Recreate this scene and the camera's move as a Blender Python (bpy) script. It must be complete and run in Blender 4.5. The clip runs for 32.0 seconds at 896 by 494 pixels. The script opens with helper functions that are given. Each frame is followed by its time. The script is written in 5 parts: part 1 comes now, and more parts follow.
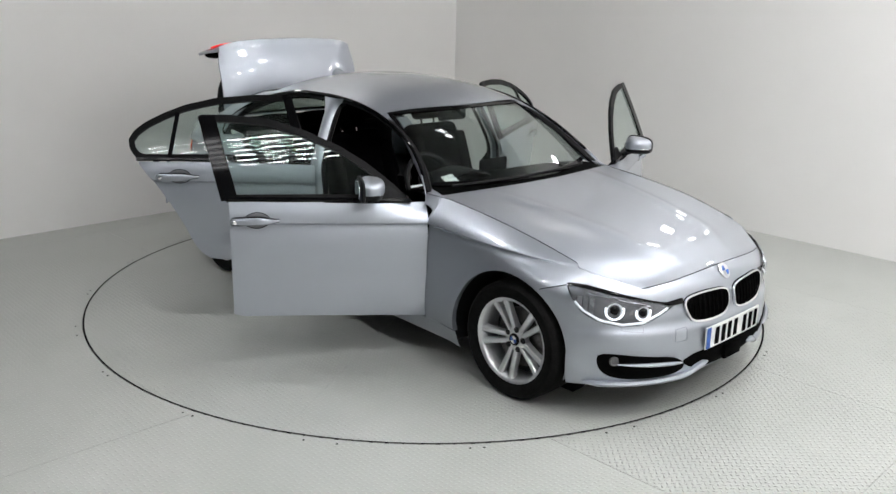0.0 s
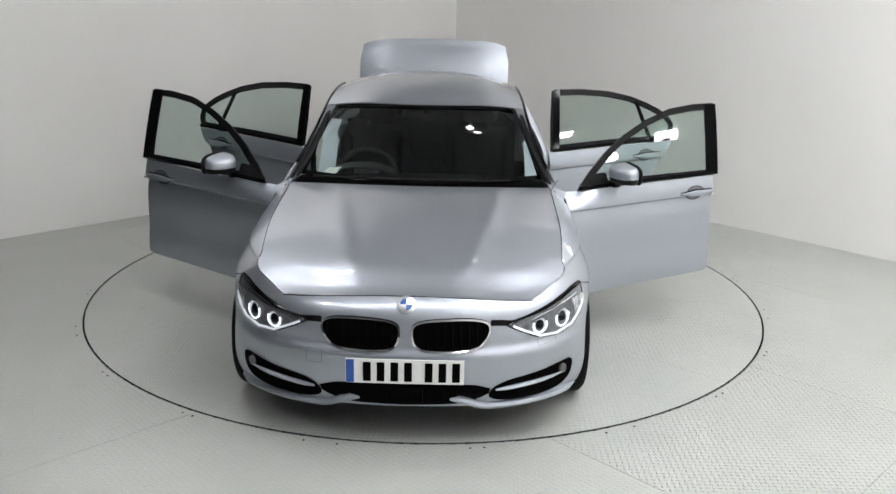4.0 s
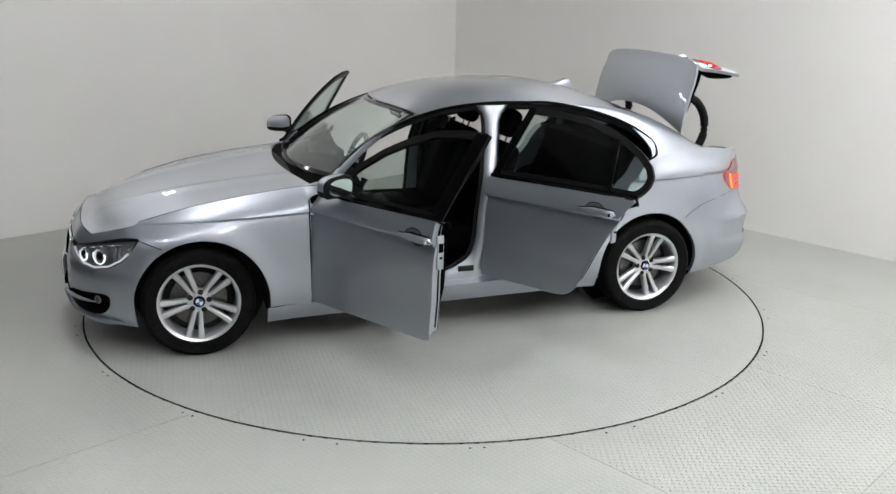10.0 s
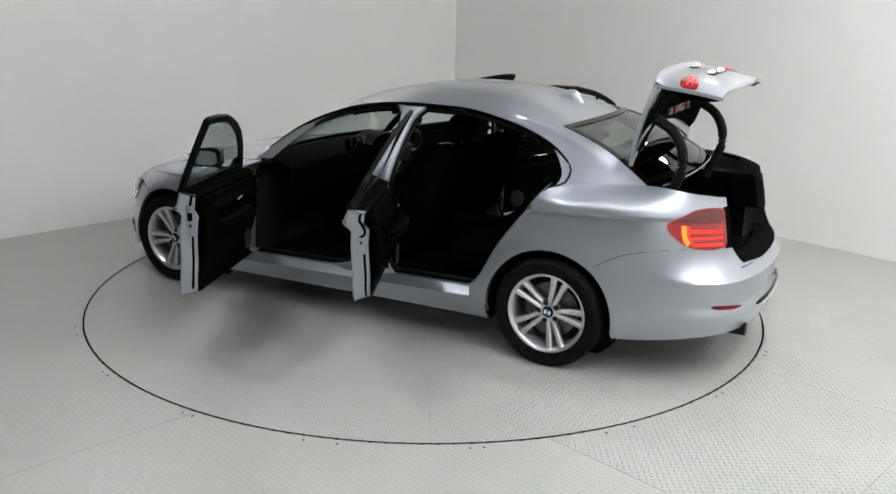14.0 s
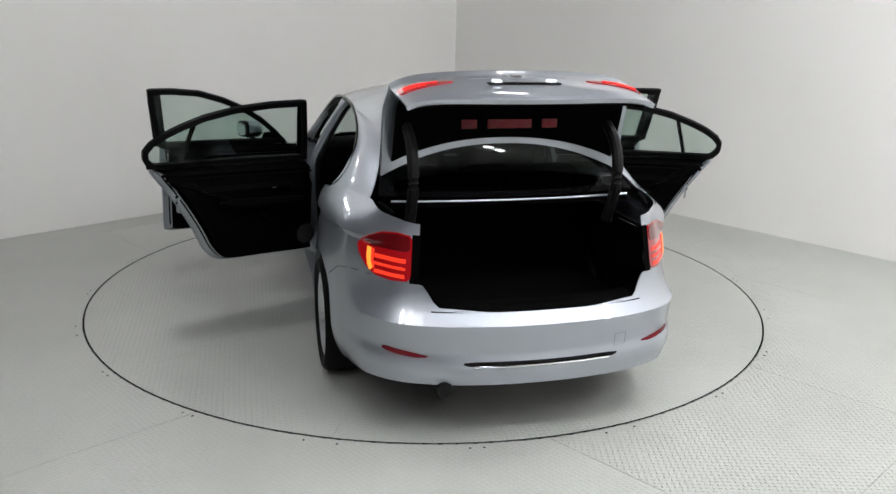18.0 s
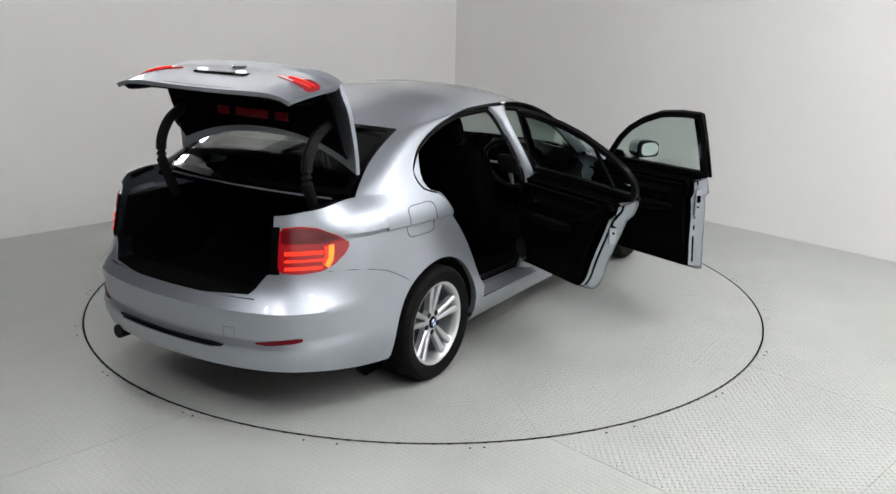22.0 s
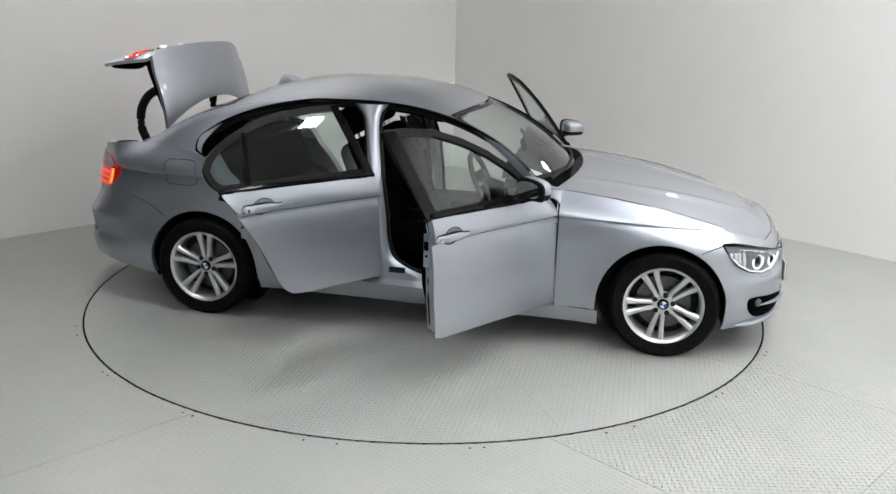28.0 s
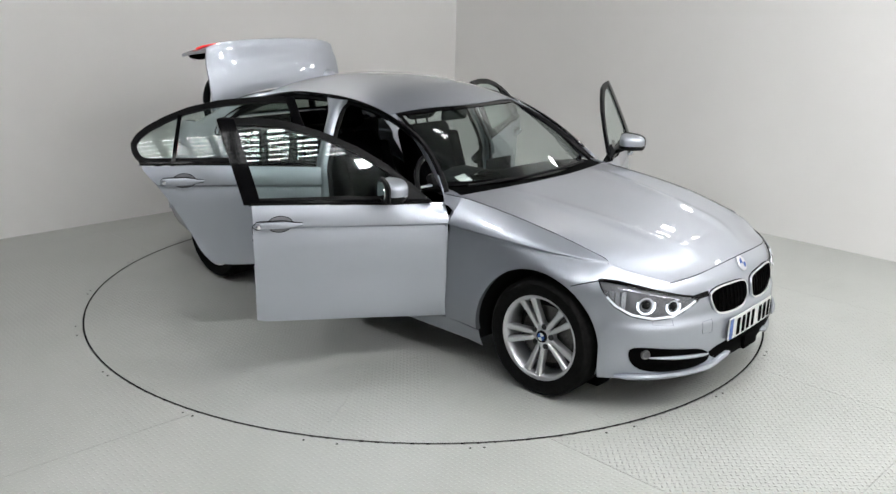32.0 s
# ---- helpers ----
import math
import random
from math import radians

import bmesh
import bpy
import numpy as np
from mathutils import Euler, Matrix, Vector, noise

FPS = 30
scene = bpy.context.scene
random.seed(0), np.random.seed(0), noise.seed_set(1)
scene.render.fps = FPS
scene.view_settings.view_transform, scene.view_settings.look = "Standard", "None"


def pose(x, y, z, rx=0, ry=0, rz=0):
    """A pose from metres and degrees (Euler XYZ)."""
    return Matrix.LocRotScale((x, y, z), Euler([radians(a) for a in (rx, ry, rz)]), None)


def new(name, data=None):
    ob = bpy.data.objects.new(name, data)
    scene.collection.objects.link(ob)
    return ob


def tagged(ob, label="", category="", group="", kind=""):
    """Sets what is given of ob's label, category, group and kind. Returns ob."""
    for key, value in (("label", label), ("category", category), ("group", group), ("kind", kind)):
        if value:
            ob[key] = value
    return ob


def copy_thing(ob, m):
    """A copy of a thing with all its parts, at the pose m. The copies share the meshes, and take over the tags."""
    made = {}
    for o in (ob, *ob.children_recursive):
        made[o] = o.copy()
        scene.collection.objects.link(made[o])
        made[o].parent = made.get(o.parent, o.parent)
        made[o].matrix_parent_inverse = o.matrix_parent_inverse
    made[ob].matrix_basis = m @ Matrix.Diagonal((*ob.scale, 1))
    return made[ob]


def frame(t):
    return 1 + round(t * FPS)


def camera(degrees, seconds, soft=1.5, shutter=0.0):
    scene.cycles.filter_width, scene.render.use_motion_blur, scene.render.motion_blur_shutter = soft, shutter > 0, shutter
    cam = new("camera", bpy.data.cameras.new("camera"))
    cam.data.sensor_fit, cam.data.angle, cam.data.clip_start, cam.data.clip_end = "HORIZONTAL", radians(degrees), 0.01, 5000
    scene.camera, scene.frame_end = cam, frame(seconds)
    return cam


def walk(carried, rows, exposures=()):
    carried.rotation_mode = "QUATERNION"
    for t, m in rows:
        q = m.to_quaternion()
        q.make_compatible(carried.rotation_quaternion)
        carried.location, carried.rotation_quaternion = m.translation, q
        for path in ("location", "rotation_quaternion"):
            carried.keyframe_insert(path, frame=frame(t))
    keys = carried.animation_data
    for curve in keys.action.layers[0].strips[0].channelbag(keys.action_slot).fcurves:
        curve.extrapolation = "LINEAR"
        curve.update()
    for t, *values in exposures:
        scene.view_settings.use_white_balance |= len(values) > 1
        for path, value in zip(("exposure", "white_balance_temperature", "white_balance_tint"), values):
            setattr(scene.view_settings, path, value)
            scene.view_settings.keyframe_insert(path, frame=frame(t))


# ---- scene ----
cam = camera(54.96, 32.0)
EYE = pose(0, -5.784, 1.957, 73.915, -1.235, -1.050)
walk(cam, [(0.0, EYE), (32.0, EYE)])

# turntable angle in degrees at each second of the clip
TURN = [(0.0, 221.6), (0.5, 218.0), (1.0, 212.5), (2.0, 200.8), (3.0, 189.0), (6.0, 153.4), (7.0, 141.6),
        (8.0, 129.7), (9.0, 118.0), (10.0, 106.2), (11.0, 94.6), (12.0, 82.9), (13.0, 71.3), (16.0, 35.7),
        (17.0, 23.8), (18.0, 11.9), (19.0, 0.0), (20.0, -11.6), (21.0, -23.3), (22.0, -35.0), (23.0, -46.7),
        (24.0, -58.2), (25.0, -70.0), (28.0, -104.0), (29.0, -115.4), (30.0, -126.7), (30.5, -130.4),
        (31.0, -132.8), (31.5, -133.56), (32.0, -133.56)]
CAR_YAW, CAR_X, CAR_Y = 91.08, 0.016, 0.172  # the car on the turntable
TABLE_R = 2.244

# ---- world and exposure ----
world = bpy.data.worlds.new("world")
scene.world = world
world.use_nodes = True
world.node_tree.nodes["Background"].inputs["Color"].default_value = (0.8, 0.85, 0.9, 1)
world.node_tree.nodes["Background"].inputs["Strength"].default_value = 0.05
scene.view_settings.exposure = 0.0


# ---- materials ----
def material(name, color, rough=0.5, metal=0.0, coat=0.0, emit=0.0, emit_color=None, ior=1.45, transmission=0.0, alpha=1.0):
    m = bpy.data.materials.new(name)
    m.use_nodes = True
    b = m.node_tree.nodes["Principled BSDF"]
    b.inputs["Base Color"].default_value = (*color, 1)
    b.inputs["Roughness"].default_value = rough
    b.inputs["Metallic"].default_value = metal
    b.inputs["Coat Weight"].default_value = coat
    b.inputs["Coat Roughness"].default_value = 0.03
    b.inputs["IOR"].default_value = ior
    b.inputs["Transmission Weight"].default_value = transmission
    b.inputs["Alpha"].default_value = alpha
    if emit:
        b.inputs["Emission Color"].default_value = (*(emit_color or color), 1)
        b.inputs["Emission Strength"].default_value = emit
    return m


def matt(m, level=0.05):
    m.node_tree.nodes["Principled BSDF"].inputs["Specular IOR Level"].default_value = level
    return m


def node(m, kind, **values):
    n = m.node_tree.nodes.new(kind)
    for key, value in values.items():
        n.inputs[key.replace("_", " ")].default_value = value
    return n


def wire(m, a, out, b, into):
    m.node_tree.links.new(a.outputs[out], b.inputs[into])


def vary(m, scale, low, high, rough=None, bump=0.0, bump_scale=200.0, distort=0.0):
    """Noise between two colours at one scale, fine bump at another."""
    b = m.node_tree.nodes["Principled BSDF"]
    coords = m.node_tree.nodes.new("ShaderNodeTexCoord")
    n = node(m, "ShaderNodeTexNoise", Scale=scale, Detail=6.0, Roughness=0.6, Distortion=distort)
    wire(m, coords, "Object", n, "Vector")
    ramp = m.node_tree.nodes.new("ShaderNodeValToRGB")
    ramp.color_ramp.elements[0].position, ramp.color_ramp.elements[1].position = 0.3, 0.7
    ramp.color_ramp.elements[0].color, ramp.color_ramp.elements[1].color = (*low, 1), (*high, 1)
    wire(m, n, "Fac", ramp, "Fac")
    wire(m, ramp, "Color", b, "Base Color")
    if rough:
        span = node(m, "ShaderNodeMapRange")
        span.inputs["To Min"].default_value, span.inputs["To Max"].default_value = rough
        wire(m, n, "Fac", span, "Value")
        wire(m, span, "Result", b, "Roughness")
    if bump:
        f = node(m, "ShaderNodeTexNoise", Scale=bump_scale, Detail=3.0)
        wire(m, coords, "Object", f, "Vector")
        bp = node(m, "ShaderNodeBump", Strength=bump, Distance=0.002)
        wire(m, f, "Fac", bp, "Height")
        wire(m, bp, "Normal", b, "Normal")
    return m


PAINT = vary(material("silver_paint", (0.5, 0.52, 0.55), 0.41, 0.84, 1.0), 500, (0.375, 0.401, 0.448), (0.420, 0.448, 0.498))
BLACK = matt(vary(material("black_plastic", (0.008, 0.008, 0.009), 0.45), 60, (0.006, 0.006, 0.0065), (0.011, 0.011, 0.012), (0.38, 0.55), 0.1), 0.13)
FRAME = matt(vary(material("satin_black_frame", (0.004, 0.004, 0.0045), 0.35), 60, (0.003, 0.003, 0.0033), (0.006, 0.006, 0.0065), (0.3, 0.42)), 0.1)
GLOSS_BLACK = matt(material("gloss_black", (0.003, 0.003, 0.0035), 0.06), 0.16)
VOID = matt(vary(material("matt_black", (0.003, 0.003, 0.003), 0.7), 90, (0.001, 0.001, 0.001), (0.0025, 0.0025, 0.0025)), 0.02)
RUBBER = matt(vary(material("tyre_rubber", (0.006, 0.006, 0.006), 0.65), 40, (0.004, 0.004, 0.004), (0.009, 0.009, 0.009), (0.5, 0.75), 0.2), 0.05)
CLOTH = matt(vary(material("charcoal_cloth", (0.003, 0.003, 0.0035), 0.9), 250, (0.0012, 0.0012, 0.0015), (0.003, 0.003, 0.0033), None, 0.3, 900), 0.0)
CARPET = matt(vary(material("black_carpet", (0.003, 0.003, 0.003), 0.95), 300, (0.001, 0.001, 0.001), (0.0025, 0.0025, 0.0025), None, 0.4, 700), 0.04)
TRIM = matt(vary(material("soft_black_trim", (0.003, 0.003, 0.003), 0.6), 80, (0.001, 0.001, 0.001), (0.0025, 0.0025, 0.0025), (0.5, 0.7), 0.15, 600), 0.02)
DARK = matt(vary(material("dark_steel", (0.012, 0.012, 0.013), 0.7), 20, (0.009, 0.009, 0.01), (0.016, 0.016, 0.017)), 0.3)
CHROME = material("chrome", (0.8, 0.81, 0.83), 0.08, 1.0)
ALLOY = vary(material("alloy", (0.62, 0.63, 0.65), 0.3, 0.8, 0.6), 300, (0.58, 0.59, 0.61), (0.66, 0.67, 0.69))
DISC = vary(material("brake_steel", (0.3, 0.3, 0.3), 0.4, 1.0), 80, (0.09, 0.085, 0.08), (0.15, 0.15, 0.15))
BEZEL = vary(material("satin_bezel", (0.12, 0.12, 0.125), 0.3, 0.6), 60, (0.10, 0.10, 0.105), (0.16, 0.16, 0.165))
GLASS = material("tinted_glass", (0.66, 0.76, 0.72), 0.0, ior=1.45, transmission=1.0)
REAR_GLASS = material("dark_rear_glass", (0.26, 0.31, 0.28), 0.0, ior=1.4, transmission=1.0)
SCREEN_GLASS = material("screen_glass", (0.58, 0.66, 0.63), 0.0, ior=1.4, transmission=1.0)
CLEAR = material("clear_lens", (0.95, 0.97, 1.0), 0.02, ior=1.3, transmission=1.0)
RED_LENS = vary(material("red_lens", (0.30, 0.006, 0.01), 0.06, 0, 1.0, 0.20, (1, 0.012, 0.018)), 60, (0.10, 0.001, 0.003), (0.16, 0.002, 0.005))
RED_DARK = material("dark_red_lens", (0.11, 0.002, 0.004), 0.06, 0, 1.0)
RED_LIT = material("lit_red_lamp", (0.35, 0.01, 0.005), 0.3, 0, 0, 0.95, (1.0, 0.05, 0.018))
RED_DIM = material("dim_red_lamp", (0.35, 0.01, 0.01), 0.3, 0, 0, 0.7, (1.0, 0.03, 0.025))
AMBER_LIT = material("lit_amber_red_lamp", (0.4, 0.03, 0.005), 0.3, 0, 0, 1.7, (1.0, 0.27, 0.03))
RED_DULL = matt(material("red_reflector", (0.13, 0.004, 0.010), 0.2), 0.3)
WHITE_LIT = material("lit_white_ring", (0.9, 0.95, 1.0), 0.3, 0, 0, 1.2, (0.92, 0.96, 1.0))
MIRROR = material("mirror_glass", (0.75, 0.8, 0.82), 0.02, 1.0)
BLUE = material("blue_band", (0.02, 0.08, 0.32), 0.35, 0, 0.3)
PLATE = vary(material("plate_white", (0.75, 0.76, 0.74), 0.35, 0, 0.3), 50, (0.7, 0.71, 0.69), (0.78, 0.79, 0.77))
WALL = vary(material("wall_paint", (0.80, 0.79, 0.775), 0.6), 0.7, (0.785, 0.771, 0.755), (0.82, 0.810, 0.795), (0.55, 0.75), 0.06, 40)
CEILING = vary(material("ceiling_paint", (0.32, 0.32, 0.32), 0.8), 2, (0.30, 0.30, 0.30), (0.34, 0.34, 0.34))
DOOR_WALL = vary(material("grey_shutter_paint", (0.10, 0.10, 0.105), 0.6), 2, (0.035, 0.035, 0.038), (0.055, 0.055, 0.06))
# silver darkened for the handle bowl's shade; also used for thin outlines
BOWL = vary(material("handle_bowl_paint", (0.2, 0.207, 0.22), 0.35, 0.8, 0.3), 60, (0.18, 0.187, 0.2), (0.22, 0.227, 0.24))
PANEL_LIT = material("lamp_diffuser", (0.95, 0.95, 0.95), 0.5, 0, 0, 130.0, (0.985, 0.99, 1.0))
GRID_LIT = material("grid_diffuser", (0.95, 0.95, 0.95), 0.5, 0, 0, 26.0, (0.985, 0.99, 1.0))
WASH_LIT = material("wall_lamp_diffuser", (0.95, 0.95, 0.95), 0.5, 0, 0, 38.0, (0.985, 0.99, 1.0))
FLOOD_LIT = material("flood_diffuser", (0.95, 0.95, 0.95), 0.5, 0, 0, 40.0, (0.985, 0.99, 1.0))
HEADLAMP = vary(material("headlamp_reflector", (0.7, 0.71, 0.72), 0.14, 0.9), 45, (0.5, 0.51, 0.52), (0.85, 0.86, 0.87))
CUP_LIT = material("lit_headlamp_cup", (0.8, 0.82, 0.85), 0.15, 0.5, 0, 0.35, (0.92, 0.96, 1.0))


def tread_plate(name, low, high, turn, lift=1.0):
    """Painted steel chequer plate: raised lozenges, alternately turned, on a 27 mm pitch, and broad stains."""
    m = vary(material(name, high, 0.4), 1.1, low, high, (0.24, 0.36))
    nt = m.node_tree

    def calc(op, a, b=None):
        n = nt.nodes.new("ShaderNodeMath")
        n.operation = op
        for slot, v in ((0, a), (1, b)):
            if v is None:
                continue
            if isinstance(v, (int, float)):
                n.inputs[slot].default_value = v
            else:
                nt.links.new(v, n.inputs[slot])
        return n.outputs[0]
    coords = nt.nodes.new("ShaderNodeTexCoord")
    mapping = nt.nodes.new("ShaderNodeMapping")
    mapping.inputs["Rotation"].default_value = (0, 0, radians(turn))
    mapping.inputs["Scale"].default_value = (37, 37, 37)
    nt.links.new(coords.outputs["Object"], mapping.inputs["Vector"])
    split = nt.nodes.new("ShaderNodeSeparateXYZ")
    nt.links.new(mapping.outputs["Vector"], split.inputs["Vector"])
    x, y = split.outputs["X"], split.outputs["Y"]
    parity = calc("MODULO", calc("ABSOLUTE", calc("ADD", calc("FLOOR", x), calc("FLOOR", y))), 2)
    lx, ly = calc("SUBTRACT", calc("FRACT", x), 0.5), calc("SUBTRACT", calc("FRACT", y), 0.5)
    sx = calc("ADD", calc("MULTIPLY", lx, calc("SUBTRACT", 1, parity)), calc("MULTIPLY", ly, parity))
    sy = calc("ADD", calc("MULTIPLY", ly, calc("SUBTRACT", 1, parity)), calc("MULTIPLY", lx, parity))
    d = calc("ADD", calc("POWER", calc("ABSOLUTE", calc("DIVIDE", sx, 0.46)), 2), calc("POWER", calc("ABSOLUTE", calc("DIVIDE", sy, 0.15)), 2))
    bump = nt.nodes.new("ShaderNodeBump")
    bump.inputs["Strength"].default_value = lift
    bump.inputs["Distance"].default_value = 0.014
    worn = nt.nodes.new("ShaderNodeTexNoise")
    worn.inputs["Scale"].default_value = 0.9
    worn.inputs["Detail"].default_value = 3.0
    nt.links.new(coords.outputs["Object"], worn.inputs["Vector"])
    left = nt.nodes.new("ShaderNodeMapRange")
    left.inputs["From Min"].default_value, left.inputs["From Max"].default_value = 0.40, 0.58
    left.inputs["To Min"].default_value, left.inputs["To Max"].default_value = 0.25, 1.0
    nt.links.new(worn.outputs[0], left.inputs["Value"])
    nt.links.new(calc("MULTIPLY", calc("MAXIMUM", calc("SUBTRACT", 1, d), 0), left.outputs[0]), bump.inputs["Height"])
    nt.links.new(bump.outputs["Normal"], nt.nodes["Principled BSDF"].inputs["Normal"])
    return m


FLOOR = tread_plate("painted_tread_plate", (0.35, 0.362, 0.338), (0.415, 0.425, 0.402), 2, 0.95)
FLOOR_WORN = tread_plate("scuffed_tread_plate", (0.35, 0.362, 0.338), (0.41, 0.418, 0.397), 48, 0.4)
TABLE_TOP = tread_plate("turntable_plate", (0.345, 0.357, 0.334), (0.41, 0.419, 0.398), 0, 0.6)


# ---- mesh tools ----
def smooth(points):
    """A smooth function through (t, value) pairs; values may be numbers or tuples."""
    ts = np.array([p[0] for p in points], float)
    vs = np.array([p[1:] for p in points], float)
    order = np.argsort(ts)
    ts, vs = ts[order], vs[order]
    d = np.diff(vs, axis=0) / np.diff(ts)[:, None]
    m = np.vstack([d[:1], (d[1:] + d[:-1]) / 2, d[-1:]])
    flat = np.vstack([np.zeros_like(d[:1], bool), d[1:] * d[:-1] <= 0, np.zeros_like(d[:1], bool)])
    m[flat] = 0

    def f(t):
        t = min(max(t, ts[0]), ts[-1])
        i = min(max(int(np.searchsorted(ts, t)) - 1, 0), len(ts) - 2)
        h = ts[i + 1] - ts[i]
        s = (t - ts[i]) / h
        v = ((1 + 2 * s) * (1 - s) ** 2 * vs[i] + s * (1 - s) ** 2 * h * m[i]
             + s * s * (3 - 2 * s) * vs[i + 1] + s * s * (s - 1) * h * m[i + 1])
        return float(v[0]) if len(v) == 1 else v
    return f


def path3(points):
    """A smooth curve through 3D points, by a parameter from 0 to 1."""
    p = np.array(points, float)
    s = np.concatenate([[0], np.cumsum(np.linalg.norm(np.diff(p, axis=0), axis=1))])
    return smooth([(a, *q) for a, q in zip(s / s[-1], p)])


def step(a, b, x):
    t = min(max((x - a) / (b - a), 0.0), 1.0)
    return t * t * (3 - 2 * t)


def spread(a, b, n):
    return [a + (b - a) * i / (n - 1) for i in range(n)]


def sheet(fn, us, vs, thick=0.0):
    """A grid of fn(u, v), with thickness."""
    bm = bmesh.new()
    rows = [[bm.verts.new(fn(u, v)) for v in vs] for u in us]
    for a, b in zip(rows, rows[1:]):
        for i in range(len(vs) - 1):
            bm.faces.new((a[i], a[i + 1], b[i + 1], b[i]))
    bmesh.ops.remove_doubles(bm, verts=bm.verts, dist=1e-5)
    return thicken(bm, thick)


def thicken(bm, thick):
    """Gives an open sheet a back face, thick metres behind it."""
    bmesh.ops.recalc_face_normals(bm, faces=bm.faces)
    if thick:
        bm.normal_update()
        front = bm.verts[:]
        back = {v: bm.verts.new(v.co - v.normal * thick) for v in front}
        faces, edges = bm.faces[:], [e for e in bm.edges if len(e.link_faces) == 1]
        for f in faces:
            bm.faces.new([back[v] for v in reversed(f.verts)])
        for e in edges:
            a, b = e.verts
            bm.faces.new((a, b, back[b], back[a]))
        bmesh.ops.recalc_face_normals(bm, faces=bm.faces)
    return bm


def dense(outline, n=48):
    """A closed outline of 2D points, resampled evenly."""
    p = np.array(list(outline) + [outline[0]], float)
    s = np.concatenate([[0], np.cumsum(np.linalg.norm(np.diff(p, axis=0), axis=1))])
    at = np.linspace(0, s[-1], n, endpoint=False)
    return [(float(np.interp(a, s, p[:, 0])), float(np.interp(a, s, p[:, 1]))) for a in at]


def rounded(outline, cut=0.25, times=2):
    """Corner cutting."""
    p = [tuple(q) for q in outline]
    for _ in range(times):
        out = []
        for a, b in zip(p, p[1:] + p[:1]):
            out.append((a[0] + (b[0] - a[0]) * cut, a[1] + (b[1] - a[1]) * cut))
            out.append((b[0] + (a[0] - b[0]) * cut, b[1] + (a[1] - b[1]) * cut))
        p = out
    return p


def scaled(outline, k, kb=None):
    cx = sum(p[0] for p in outline) / len(outline)
    cy = sum(p[1] for p in outline) / len(outline)
    return [(cx + (p[0] - cx) * k, cy + (p[1] - cy) * (kb or k)) for p in outline]


def inset_by(outline, d):
    """The outline moved inwards by d."""
    n = len(outline)
    area = sum(outline[i][0] * outline[(i + 1) % n][1] - outline[(i + 1) % n][0] * outline[i][1] for i in range(n))
    sign = 1 if area > 0 else -1
    out = []
    for i in range(n):
        a, b = outline[i - 1], outline[(i + 1) % n]
        dx, dy = b[0] - a[0], b[1] - a[1]
        l = math.hypot(dx, dy) or 1
        out.append((outline[i][0] - sign * dy / l * d, outline[i][1] + sign * dx / l * d))
    return out


def patch(fn, outline, thick=0.0, rings=5):
    """A star-shaped outline filled on the surface fn(a, b)."""
    bm = bmesh.new()
    cx = sum(p[0] for p in outline) / len(outline)
    cy = sum(p[1] for p in outline) / len(outline)
    centre = bm.verts.new(fn(cx, cy))
    inner = None
    for r in range(1, rings + 1):
        k = r / rings
        ring = [bm.verts.new(fn(cx + (a - cx) * k, cy + (b - cy) * k)) for a, b in outline]
        n = len(ring)
        for i in range(n):
            j = (i + 1) % n
            if inner:
                bm.faces.new((inner[i], ring[i], ring[j], inner[j]))
            else:
                bm.faces.new((centre, ring[i], ring[j]))
        inner = ring
    return thicken(bm, thick)


def band(fn, outer, inner, thick=0.0):
    """The strip between two outlines of equal count on the surface fn(a, b)."""
    bm = bmesh.new()
    o = [bm.verts.new(fn(*p)) for p in outer]
    i_ = [bm.verts.new(fn(*p)) for p in inner]
    n = len(o)
    for k in range(n):
        j = (k + 1) % n
        bm.faces.new((o[k], o[j], i_[j], i_[k]))
    return thicken(bm, thick)


def tube(points, radius, sides=8, closed=False, flat=1.0):
    """A round bar along points; radius may be a list."""
    bm = bmesh.new()
    pts = [Vector(p) for p in points]
    n = len(pts)
    radii = radius if isinstance(radius, (list, tuple)) else [radius] * n
    rings = []
    ref = Vector((0, 0, 1))
    for i, p in enumerate(pts):
        a = pts[i - 1] if (i or closed) else p
        b = pts[(i + 1) % n] if (i < n - 1 or closed) else p
        d = (b - a).normalized()
        side = d.cross(ref)
        if side.length < 0.05:
            side = d.cross(Vector((0, 1, 0)))
        side.normalize()
        up = side.cross(d)
        rings.append([bm.verts.new(p + (side * math.cos(k * math.tau / sides) + up * flat * math.sin(k * math.tau / sides)) * radii[i]) for k in range(sides)])
    pairs = list(zip(rings, rings[1:])) + ([(rings[-1], rings[0])] if closed else [])
    for a, b in pairs:
        for k in range(sides):
            j = (k + 1) % sides
            bm.faces.new((a[k], a[j], b[j], b[k]))
    if not closed:
        bm.faces.new(rings[0]), bm.faces.new(rings[-1])
    bmesh.ops.recalc_face_normals(bm, faces=bm.faces)
    return bm


def box(cx, cy, cz, sx, sy, sz, bevel=0.0, m=None, segments=2):
    bm = bmesh.new()
    bmesh.ops.create_cube(bm, size=1, matrix=Matrix.Translation((cx, cy, cz)) @ Matrix.Diagonal((sx, sy, sz, 1)))
    if bevel:
        bmesh.ops.bevel(bm, geom=bm.edges[:], offset=bevel, segments=segments, profile=0.5, affect="EDGES")
    if m:
        bmesh.ops.transform(bm, matrix=m, verts=bm.verts)
    return bm


